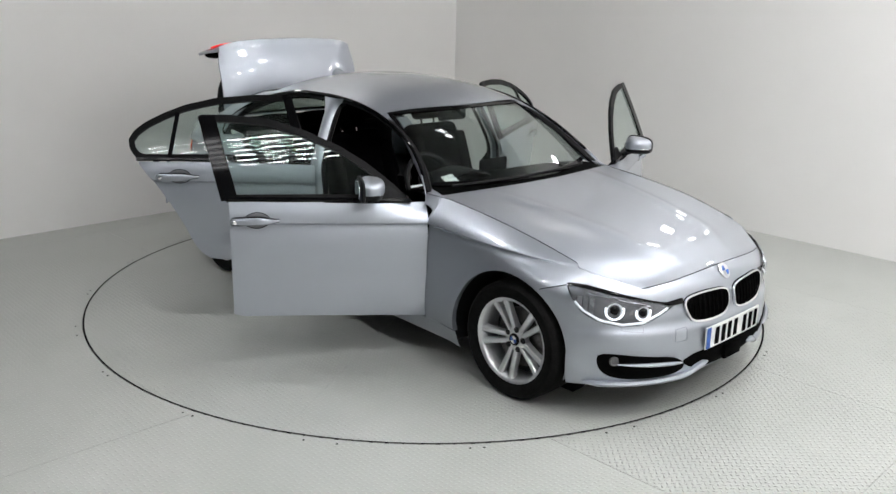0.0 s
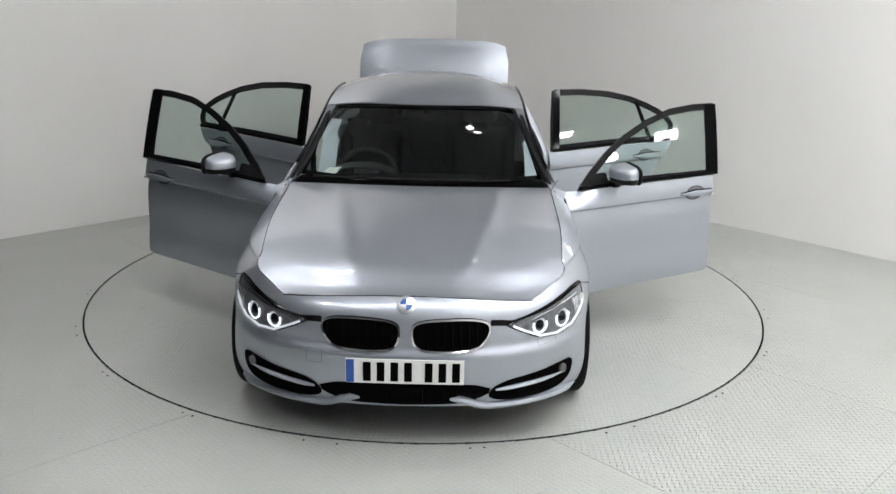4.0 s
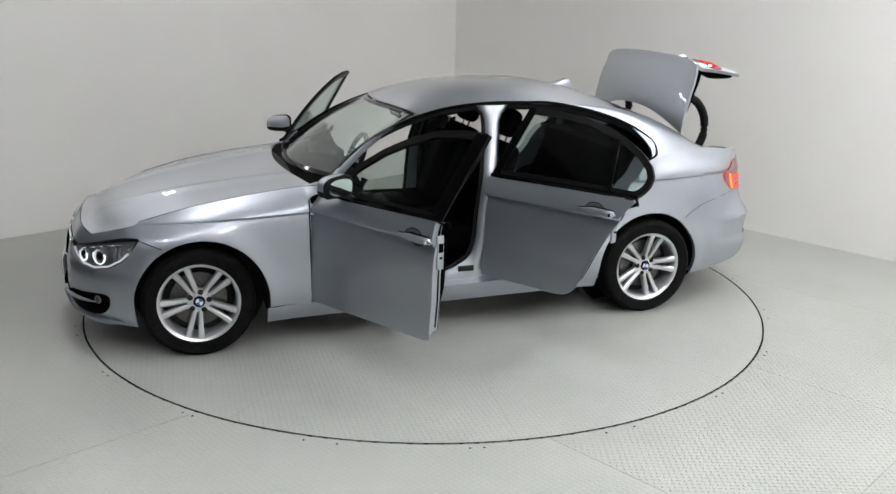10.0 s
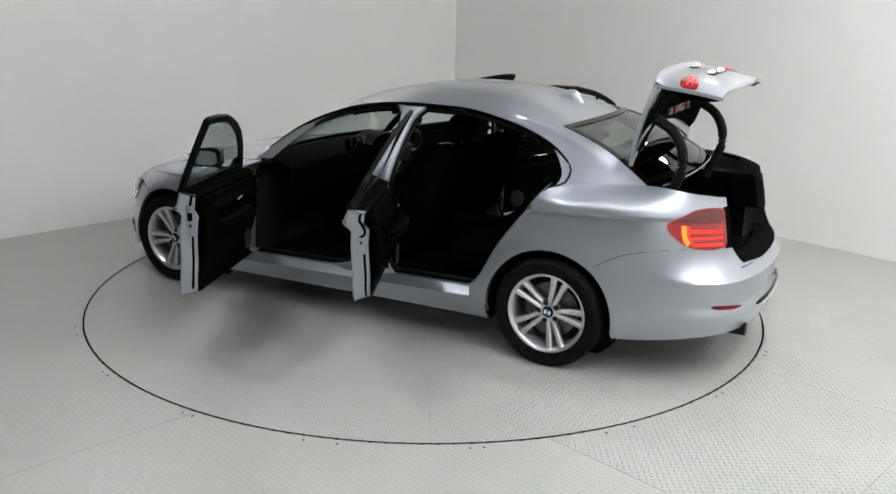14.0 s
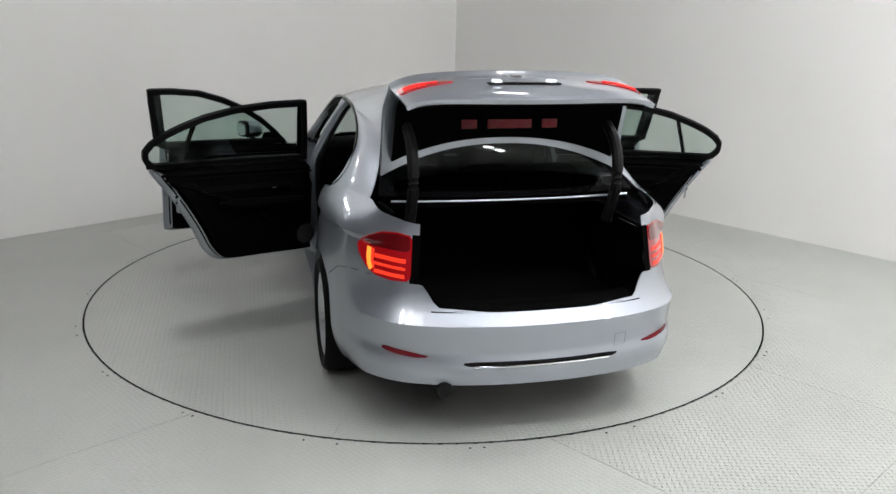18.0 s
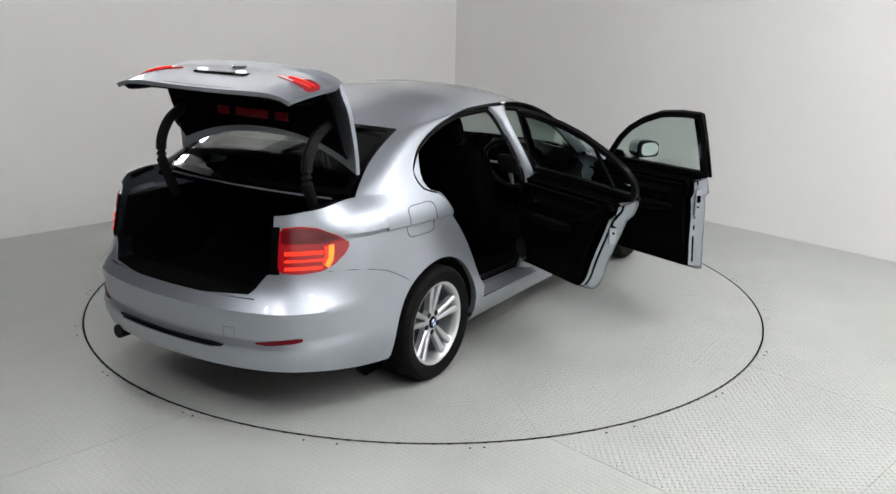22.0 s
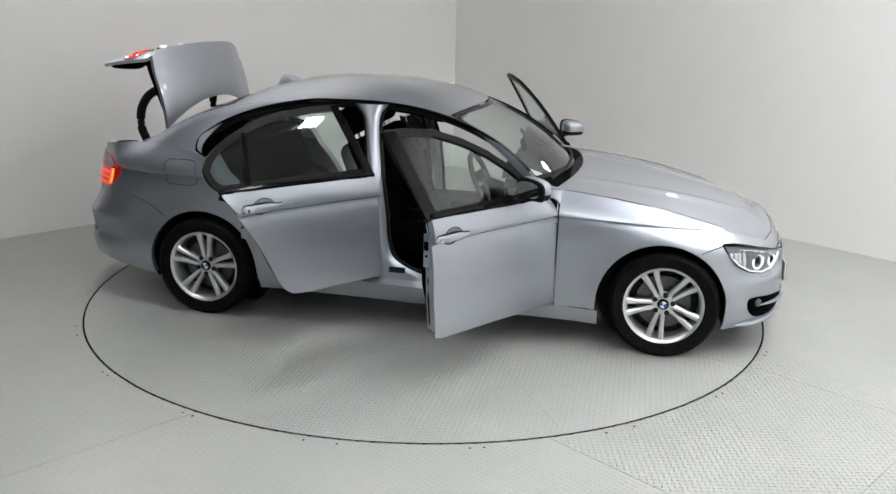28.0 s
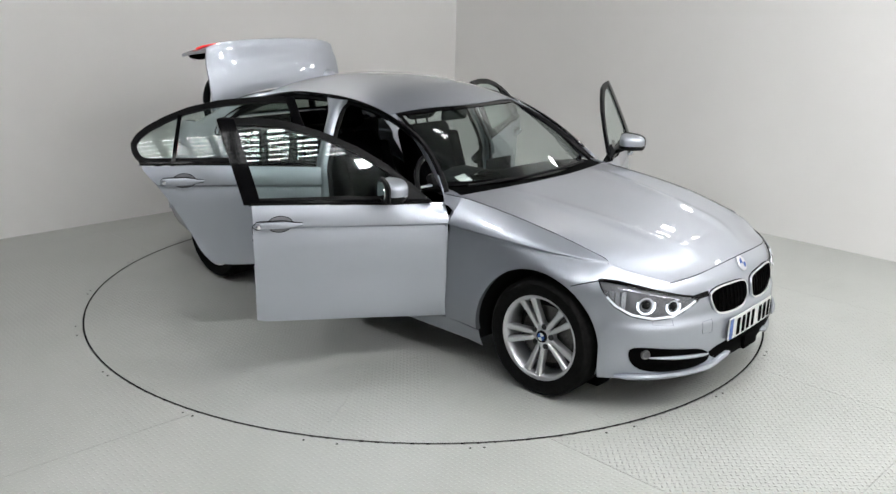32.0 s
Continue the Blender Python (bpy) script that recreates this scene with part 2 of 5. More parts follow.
def lathe(profile, n=48, m=None):
    """(radius, height) pairs turned round the y axis (height along y)."""
    bm = bmesh.new()
    rings = []
    for r, h in profile:
        if r < 1e-6:
            rings.append([bm.verts.new((0, h, 0))] * n)
        else:
            rings.append([bm.verts.new((r * math.cos(k * math.tau / n), h, r * math.sin(k * math.tau / n))) for k in range(n)])
    for a, b in zip(rings, rings[1:]):
        for k in range(n):
            j = (k + 1) % n
            q = []
            for v in (a[k], a[j], b[j], b[k]):
                if v not in q:
                    q.append(v)
            if len(q) > 2:
                bm.faces.new(q)
    if m:
        bmesh.ops.transform(bm, matrix=m, verts=bm.verts)
    bmesh.ops.recalc_face_normals(bm, faces=bm.faces)
    return bm


def join(*bms):
    out = bms[0]
    for b in bms[1:]:
        me = bpy.data.meshes.new("join")
        b.to_mesh(me)
        out.from_mesh(me)
        bpy.data.meshes.remove(me)
        b.free()
    return out


def part(name, bm, mat, parent=None, label="", sharp=False):
    me = bpy.data.meshes.new(name)
    bm.to_mesh(me)
    bm.free()
    for f in me.polygons:
        f.use_smooth = not sharp
    me.materials.append(mat)
    if not sharp:
        me.set_sharp_from_angle(angle=radians(32))
    ob = new(name, me)
    if parent:
        ob.parent = parent
    return tagged(ob, label=label)


# ---- the room ----
CORNER = Vector((0.288, 4.572))
LEFT_DIR = Vector((-0.7276, -0.6860))   # along the left wall, away from the corner
RIGHT_DIR = Vector((0.6747, -0.7381))
SIDE, HEIGHT = 10.5, 4.2


def plan_point(a, b):
    """a metres along the left wall, b along the right wall, from the corner."""
    return CORNER + LEFT_DIR * a + RIGHT_DIR * b


def slab(name, a0, a1, b0, b1, z0, z1, mat):
    bm = bmesh.new()
    quad = [plan_point(a, b) for a, b in ((a0, b0), (a1, b0), (a1, b1), (a0, b1))]
    low = [bm.verts.new((*q, z0)) for q in quad]
    high = [bm.verts.new((*q, z1)) for q in quad]
    bm.faces.new(low), bm.faces.new(high)
    for i in range(4):
        j = (i + 1) % 4
        bm.faces.new((low[i], low[j], high[j], high[i]))
    bmesh.ops.recalc_face_normals(bm, faces=bm.faces)
    return tagged(part(name, bm, mat, sharp=True), kind="structure")


tagged(slab("wall_left", -0.15, 5.8, -0.15, 0, 0, HEIGHT, WALL), "smooth off-white painted studio wall", "wall")
# unseen dark wall, added so the car's doors mirror a dim left side
tagged(slab("wall_side", 5.8, SIDE + 0.15, -0.15, 0, 0, HEIGHT, DOOR_WALL), "dark grey painted side wall", "wall")
tagged(slab("wall_right", -0.15, 0, 0, SIDE + 0.15, 0, HEIGHT, WALL), "smooth off-white painted studio wall", "wall")
tagged(slab("wall_back", 0, SIDE, SIDE, SIDE + 0.15, 0, HEIGHT, WALL), "plain off-white wall", "wall")
# also unseen; its dark colour stands for dim space behind the camera
tagged(slab("wall_entry", SIDE, SIDE + 0.15, 0, SIDE + 0.15, 0, HEIGHT, DOOR_WALL), "dark grey painted entry wall", "wall")
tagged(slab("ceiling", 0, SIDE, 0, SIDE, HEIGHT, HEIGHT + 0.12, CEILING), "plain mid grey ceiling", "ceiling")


def ring_plate_mesh(inner, outer, z, n=180):
    bm = bmesh.new()
    a = [bm.verts.new((inner * math.cos(k * math.tau / n), inner * math.sin(k * math.tau / n), z)) for k in range(n)]
    b = [bm.verts.new((outer * math.cos(k * math.tau / n), outer * math.sin(k * math.tau / n), z)) for k in range(n)]
    for k in range(n):
        j = (k + 1) % n
        bm.faces.new((a[k], b[k], b[j], a[j]))
    return bm


def sector(r0, r1, a0, a1, z, gap, n=24, straight=False):
    """A plate between two radii and two angles, in degrees, with a gap along its straight sides."""
    bm = bmesh.new()
    inner, outer = [], []
    for k in range(n + 1):
        f = k / n
        for r, row in ((r0, inner), (r1, outer)):
            if r < 1e-6:
                row.append((0, 0))
                continue
            g = math.degrees(gap / r)
            a = radians(a0 + g + (a1 - a0 - 2 * g) * f)
            rr = r / math.cos(a - radians((a0 + a1) / 2)) * math.cos(radians((a1 - a0) / 2)) if straight and row is outer else r
            row.append((rr * math.cos(a), rr * math.sin(a)))
    ring = outer + inner[::-1] if r0 > 1e-6 else outer + [(gap * 2 * math.cos(radians((a0 + a1) / 2)), gap * 2 * math.sin(radians((a0 + a1) / 2)))]
    top = [bm.verts.new((x, y, z)) for x, y in ring]
    low = [bm.verts.new((x, y, z - 0.03)) for x, y in ring]
    if r0 > 1e-6:
        m = len(outer)
        for k in range(n):
            bm.faces.new((top[k], top[k + 1], top[2 * m - 2 - k], top[2 * m - 1 - k]))
    else:
        for k in range(n):
            bm.faces.new((top[k], top[k + 1], top[-1]))
    for k in range(len(ring)):
        j = (k + 1) % len(ring)
        bm.faces.new((top[k], top[j], low[j], low[k]))
    bmesh.ops.recalc_face_normals(bm, faces=bm.faces)
    return bm


floor = tagged(part("floor", ring_plate_mesh(0.0001, 16, -0.035), DARK), "pale grey-green painted steel tread plate floor", "floor", kind="structure")
PLATE_U = LEFT_DIR.normalized()                # the sheets lie square to the walls
PLATE_V = Vector((-PLATE_U.y, PLATE_U.x))
U_JOINTS = [-3.6, -1.924, -.424, 1.076, 4.076, 5.576, 7.4]
V_JOINTS = [-3.4, -2.825, .665, 3.175, 6.175, 7.7]
HOLE_R = TABLE_R + .012


def sheet_plate(u0, u1, v0, v1):
    """A steel sheet with the turntable's round hole cut out of it."""
    cuts = {u0, u1}
    cuts.update(HOLE_R * math.cos(k * math.pi / 150) for k in range(151))
    for v in (v0, v1):
        if abs(v) < HOLE_R:
            half = math.sqrt(HOLE_R ** 2 - v * v)
            cuts.update((half, -half))
    us = sorted(u for u in cuts if u0 <= u <= u1)
    bm = bmesh.new()

    def corner(u, v, z):
        p = PLATE_U * u + PLATE_V * v
        return bm.verts.new((p.x, p.y, z))

    def quad(ua, ub, la, lb, ha, hb):
        if max(ha - la, hb - lb) < 1e-6:
            return
        for z in (0, -.03):
            bm.faces.new((corner(ua, la, z), corner(ub, lb, z), corner(ub, hb, z), corner(ua, ha, z)))
    for ua, ub in zip(us, us[1:]):
        ca, cb = (math.sqrt(max(HOLE_R ** 2 - u * u, 0)) for u in (ua, ub))
        if (ca + cb) < 1e-6:
            quad(ua, ub, v0, v0, v1, v1)
            continue
        quad(ua, ub, v0, v0, min(max(-ca, v0), v1), min(max(-cb, v0), v1))
        quad(ua, ub, min(max(ca, v0), v1), min(max(cb, v0), v1), v1, v1)
    bmesh.ops.remove_doubles(bm, verts=bm.verts, dist=1e-5)
    rim = [e for e in bm.edges if len(e.link_faces) == 1 and e.verts[0].co.z > -.01]
    low = {(round(v.co.x, 4), round(v.co.y, 4)): v for v in bm.verts if v.co.z < -.01}
    for e in rim:
        a, b = e.verts
        c, d = low.get((round(a.co.x, 4), round(a.co.y, 4))), low.get((round(b.co.x, 4), round(b.co.y, 4)))
        if c and d:
            bm.faces.new((a, b, d, c))
    bmesh.ops.recalc_face_normals(bm, faces=bm.faces)
    return bm


for ku, (u0, u1) in enumerate(zip(U_JOINTS, U_JOINTS[1:])):
    for kv, (v0, v1) in enumerate(zip(V_JOINTS, V_JOINTS[1:])):
        part("floor_plate", sheet_plate(u0 + .0013, u1 - .0013, v0 + .0013, v1 - .0013), FLOOR_WORN if (ku, kv) in ((3, 2), (3, 1), (2, 1)) else FLOOR, floor, sharp=True)
part("turntable_gap", ring_plate_mesh(TABLE_R + .001, TABLE_R + .010, .002, 360), VOID, floor)


def bolt_head():
    me_bm = lathe([(0, .002), (.005, .0018), (.006, 0)], 8, pose(0, 0, 0, 90))
    return me_bm


first = None
for k in range(20):
    for d in (-.5, .5):
        a = radians(-66 + 18 * k + d * (1.6 if k % 3 else 4))
        if first is None:
            first = part("floor_bolt", bolt_head(), DARK, floor)
            bolt = first
        else:
            bolt = new("floor_bolt", first.data)
            bolt.parent = floor
        bolt.location = ((TABLE_R + .05) * math.cos(a), (TABLE_R + .05) * math.sin(a), 0)


def make_turntable():
    t = new("turntable")
    for k in range(10):
        plate = part("deck_plate", sector(0, TABLE_R, -4.9 + 36 * k, 31.1 + 36 * k, 0, 0.0007), TABLE_TOP, t, sharp=True)
    part("rim", lathe([(TABLE_R - .01, -.03), (TABLE_R, -.03), (TABLE_R, -.002), (TABLE_R - .004, -.001)], 180, pose(0, 0, 0, 90)), DARK, t)
    return tagged(t, "round pale grey steel turntable flush with the floor", "turntable")


turntable = make_turntable()


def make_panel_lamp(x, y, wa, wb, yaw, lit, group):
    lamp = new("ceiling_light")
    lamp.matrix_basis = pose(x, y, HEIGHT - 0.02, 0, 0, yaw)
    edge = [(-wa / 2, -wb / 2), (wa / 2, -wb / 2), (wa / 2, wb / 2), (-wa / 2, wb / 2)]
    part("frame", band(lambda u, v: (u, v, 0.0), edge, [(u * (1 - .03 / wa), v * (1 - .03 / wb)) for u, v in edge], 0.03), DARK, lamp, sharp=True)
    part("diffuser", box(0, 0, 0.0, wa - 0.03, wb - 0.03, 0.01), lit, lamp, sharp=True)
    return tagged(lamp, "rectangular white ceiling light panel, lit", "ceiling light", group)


def make_wall_washer(at, towards):
    """An added, unseen linear ceiling lamp in a trough that throws its fill light at the wall alone."""
    lamp = new("wall_washer")
    lamp.matrix_basis = pose(at.x, at.y, HEIGHT - .12, 0, 0, math.degrees(math.atan2(towards.y, towards.x)) - 90)
    part("housing", join(box(0, -.06, 0, .96, .012, .20, .003), box(0, .0, .09, .96, .12, .012, .003), box(-.48, 0, .02, .012, .12, .14, .003), box(.48, 0, .02, .012, .12, .14, .003)), DARK, lamp, sharp=True)
    part("diffuser", box(0, 0, 0, .90, .012, .11, .002, pose(0, -.02, .01, -32, 0, 0)), WASH_LIT, lamp, sharp=True)
    return tagged(lamp, "linear lit wall washer in a dark housing", "ceiling light", "wall washers")


# a long grid of small panels across the room, above the camera
GRID_YAW = 26
grid_at = pose(.5, -4.40, HEIGHT - .02, 0, 0, GRID_YAW)
first_panel = make_panel_lamp(0, 0, .250, .098, GRID_YAW, GRID_LIT, "grid of ceiling lights")
first_panel.matrix_basis = grid_at @ pose(-2.745, .066, 0)
for i in range(19):
    for j in range(6):
        if i or j:
            copy_thing(first_panel, grid_at @ pose(-2.745 + .305 * i, .066 + .132 * j, 0))
# unseen fill lamps added along the walls, a pair of small square panels, and larger fill panels added behind and beside
# the camera
room_yaw = math.degrees(math.atan2(LEFT_DIR.y, LEFT_DIR.x))
for a, b in ((.75, 2.4), (.75, 4.0), (.75, 5.6)):
    make_wall_washer(plan_point(a, b), LEFT_DIR * -1)
for a, b in ((2.4, .75), (3.9, .75)):
    make_wall_washer(plan_point(a, b), RIGHT_DIR * -1)
for a, b in ((2.05, 3.05), (2.05, 3.30)):
    c = plan_point(a, b)
    make_panel_lamp(c.x, c.y, .19, .19, room_yaw, GRID_LIT, "pair of ceiling lights")
# unseen fill panels, added to brighten the car and the floor
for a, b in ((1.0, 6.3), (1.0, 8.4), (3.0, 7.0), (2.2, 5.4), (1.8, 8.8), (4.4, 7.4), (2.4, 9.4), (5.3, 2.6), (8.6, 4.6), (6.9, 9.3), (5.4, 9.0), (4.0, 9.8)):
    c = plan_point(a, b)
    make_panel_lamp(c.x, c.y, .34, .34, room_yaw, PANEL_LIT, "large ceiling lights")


def make_flood_lamp(at, yaw):
    """A small square floodlight on a wall bracket."""
    lamp = part("floodlight", box(0, -.05, 0, .20, .06, .20, .008), DARK)
    part("lens", box(0, -.084, 0, .17, .008, .17, .003), FLOOD_LIT, lamp)
    part("bracket", box(0, -.005, -.02, .05, .03, .10, .004), DARK, lamp)
    lamp.matrix_basis = pose(at.x, at.y, 2.45, -18, 0, yaw)
    return tagged(lamp, "small square lit floodlight high on the wall", "floodlight", "floodlights")


for a in (4.35, 4.85):
    make_flood_lamp(plan_point(a, .03), math.degrees(math.atan2(LEFT_DIR.y, LEFT_DIR.x)) + 180)
for b in (3.7, 4.2):
    make_flood_lamp(plan_point(.03, b), math.degrees(math.atan2(RIGHT_DIR.y, RIGHT_DIR.x)))


# ---- the car: x forward, y to its left, z up, origin on the ground midway between the axles ----
AXLE, HUB_Z, ARCH_R = 1.405, 0.308, 0.362
ARCHES = (1.383, -1.405)
PLAN = np.array([path3([(2.14, 0, 0), (2.128, .22, 0), (2.085, .44, 0), (1.995, .63, 0), (1.87, .765, 0), (1.70, .848, 0), (1.4, .893, 0),
                        (1.0, .888, 0), (.5, .882, 0), (0, .88, 0), (-.5, .882, 0), (-1.0, .89, 0), (-1.4, .895, 0), (-1.7, .871, 0),
                        (-1.97, .83, 0), (-2.16, .772, 0), (-2.303, .664, 0), (-2.399, .45, 0), (-2.443, .205, 0), (-2.453, 0, 0)])(i / 600)[:2] for i in range(601)])
TANGENT = np.gradient(PLAN, axis=0)
TANGENT /= np.linalg.norm(TANGENT, axis=1)[:, None]
TANGENT[0], TANGENT[-1] = (0, 1), (0, -1)
US = np.linspace(0, 1, 601)
nose_inset = smooth([(.15, .08), (.20, .03), (.26, .005), (.33, 0), (.42, .001), (.455, .006), (.472, .016), (.488, .024), (.53, .027), (.60, .044), (.64, .060), (.67, .082), (.70, .116), (.75, .19)])
side_inset = smooth([(.12, .075), (.18, .040), (.26, .012), (.34, .003), (.42, .007), (.50, .015), (.60, .018), (.68, .023), (.74, .032), (.772, .038), (.780, .020), (.787, .0125), (.80, .013), (.84, .020), (.88, .032), (.93, .050), (1.0, .078)])
tail_inset = smooth([(.20, .10), (.235, .06), (.28, .030), (.33, .012), (.365, .003), (.40, .003), (.416, .007), (.430, .016), (.50, .011), (.555, .003), (.572, .0), (.592, .012), (.64, .045), (.70, .072), (.78, .085), (.9, .11), (1.0, .135)])
bonnet_z = smooth([(2.1, .690), (2.0, .728), (1.8, .785), (1.5, .848), (1.2, .895), (.95, .930), (.6, .962)])
bonnet_edge_y = smooth([(2.05, .50), (1.95, .615), (1.8, .69), (1.5, .735), (1.1, .745), (.8, .745), (.5, .735)])
bonnet_edge_z = smooth([(2.05, .695), (1.9, .715), (1.7, .765), (1.5, .812), (1.2, .868), (.9, .908), (.6, .935)])
deck_y = smooth([(-1.3, .84), (-1.5, .812), (-1.7, .757), (-1.896, .688), (-2.027, .652), (-2.245, .605), (-2.463, .555)])
deck_z = smooth([(-1.3, .985), (-1.5, 1.025), (-1.7, 1.045), (-1.918, 1.045), (-2.136, 1.02), (-2.332, .985)])
belt_z = smooth([(.8, .905), (.4, .925), (0, .945), (-.5, .97), (-1.0, .99), (-1.4, 1.0)])
sill_z = smooth([(1.1, .158), (0, .178), (-1.1, .198)])


def rise(x):
    return .045 * (1.0 - x) / 2.0


def lift(x, level):
    """The body's lines climb towards the tail, the shoulder crease more steeply than the sill."""
    return level + rise(x) + .85 * rise(max(x, -1.35)) * step(.48, .70, level)


def level_of(x, z):
    level = z - rise(x)
    for _ in range(3):
        level = z - rise(x) - .85 * rise(max(x, -1.35)) * step(.48, .70, level)
    return level


LEVELS = spread(.10, .74, 26) + [.752, .762, .770, .774, .778, .782, .786, .792, .802, .815] + spread(.83, 1.08, 16)


def u_of(x):
    return float(np.interp(-x, -PLAN[:, 0], US))


def u_of_nose_y(y):
    return float(np.interp(y, PLAN[:200, 1], US[:200]))


def u_of_tail_y(y):
    return float(np.interp(-y, -PLAN[400:, 1], US[400:]))


def inset(x, y, z):
    nose, tail = step(1.68, 1.98, x), step(-1.86, -2.245, x)
    i = (1 - nose - tail) * side_inset(level_of(x, z)) + nose * nose_inset(z) + tail * tail_inset(z)
    for hub in ARCHES:
        d = math.hypot(x - hub, z - HUB_Z)
        i -= 0.014 * math.exp(-((d - ARCH_R) / 0.07) ** 2)
    if x > 0.5 and nose < 1:
        top = bonnet_edge_z(x)
        t = (z - top + .16) / .16
        if t > 0:
            i += (1 - nose) * step(.45, .85, x) * max(y - i - bonnet_edge_y(x), 0) * min(t, 1.2) ** 2.2
    if x < -1.3:
        top = deck_z(x)
        t = (z - top + .13) / .13
        if t > 0:
            i += (1 - tail) * step(-1.3, -1.5, x) * max(y - i - deck_y(x), 0) * min(t, 1.2) ** 2.2
    return i


def skin(u, z, side=1, out=0.0):
    """The body's outer surface at a place u along its plan, from nose (0) to tail (1), and a height."""
    s = side
    if u < 0:
        u, s = -u, -side
    k = min(max(u, 0), 1) * 600
    j = min(int(k), 599)
    f = k - j
    x, y = PLAN[j] * (1 - f) + PLAN[j + 1] * f
    tx, ty = TANGENT[j] * (1 - f) + TANGENT[j + 1] * f
    d = inset(x, y, z) - out
    return (x - ty * d, s * (y + tx * d), z)


def side_skin(side, out=0.0):
    return lambda x, z: skin(u_of(x), z, side, out)


def arch_low(x, base):
    for hub in ARCHES:
        d = abs(x - hub)
        if d < ARCH_R - 1e-6:
            return max(base, HUB_Z + math.sqrt(ARCH_R ** 2 - d * d))
    return base


def columns(fn, xs, low, high, n=12, levels=None):
    """Columns at xs from low(x) to high(x), with rows at fixed heights cut off at both ends."""
    bm = bmesh.new()
    a0, b0 = min(low(x) for x in xs), max(high(x) for x in xs)
    rows = levels or spread(a0, b0, n)
    n = len(rows)
    prev = None
    for x in xs:
        a, b = low(x), high(x)
        made = {}
        col = []
        for z in rows:
            z = min(max(lift(x, z) if levels else z, a), b)
            if z not in made:
                made[z] = bm.verts.new(fn(x, z))
            col.append(made[z])
        if prev:
            for i in range(n - 1):
                q = []
                for v in (prev[i], prev[i + 1], col[i + 1], col[i]):
                    if v not in q:
                        q.append(v)
                if len(q) > 2:
                    bm.faces.new(q)
        prev = col
    bmesh.ops.remove_doubles(bm, verts=bm.verts, dist=1e-5)
    return bm


rear_seam = smooth([(-1.60, .588), (-1.622, .600), (-1.66, .618), (-1.72, .655), (-1.8, .695), (-1.9, .722), (-2.0, .738), (-2.1, .743), (-2.4, .744)])


def arch_lip(side, hub, start=0.0, end=math.pi):
    """The folded edge of a wheel arch."""
    f = side_skin(side)

    def fn(a, w):
        p = f(hub + ARCH_R * math.cos(a), HUB_Z + ARCH_R * math.sin(a))
        return (p[0], p[1] - side * w, p[2])
    return sheet(fn, spread(start, end, 25), [0.0005, .012, .03])


def make_car():
    car = new("car")
    tagged(car, "silver four-door saloon car with its doors and boot open", "car")
    front_parts(car)
    for side in (1, -1):
        side_parts(car, side)
        front_door(car, side)
        rear_door(car, side)
    greenhouse(car)
    rear_parts(car)
    boot_lid(car)
    cabin(car)
    wheels(car)
    return car


def bonnet_front_z(y):
    return .696 - .036 * (abs(y) / .6) ** 2


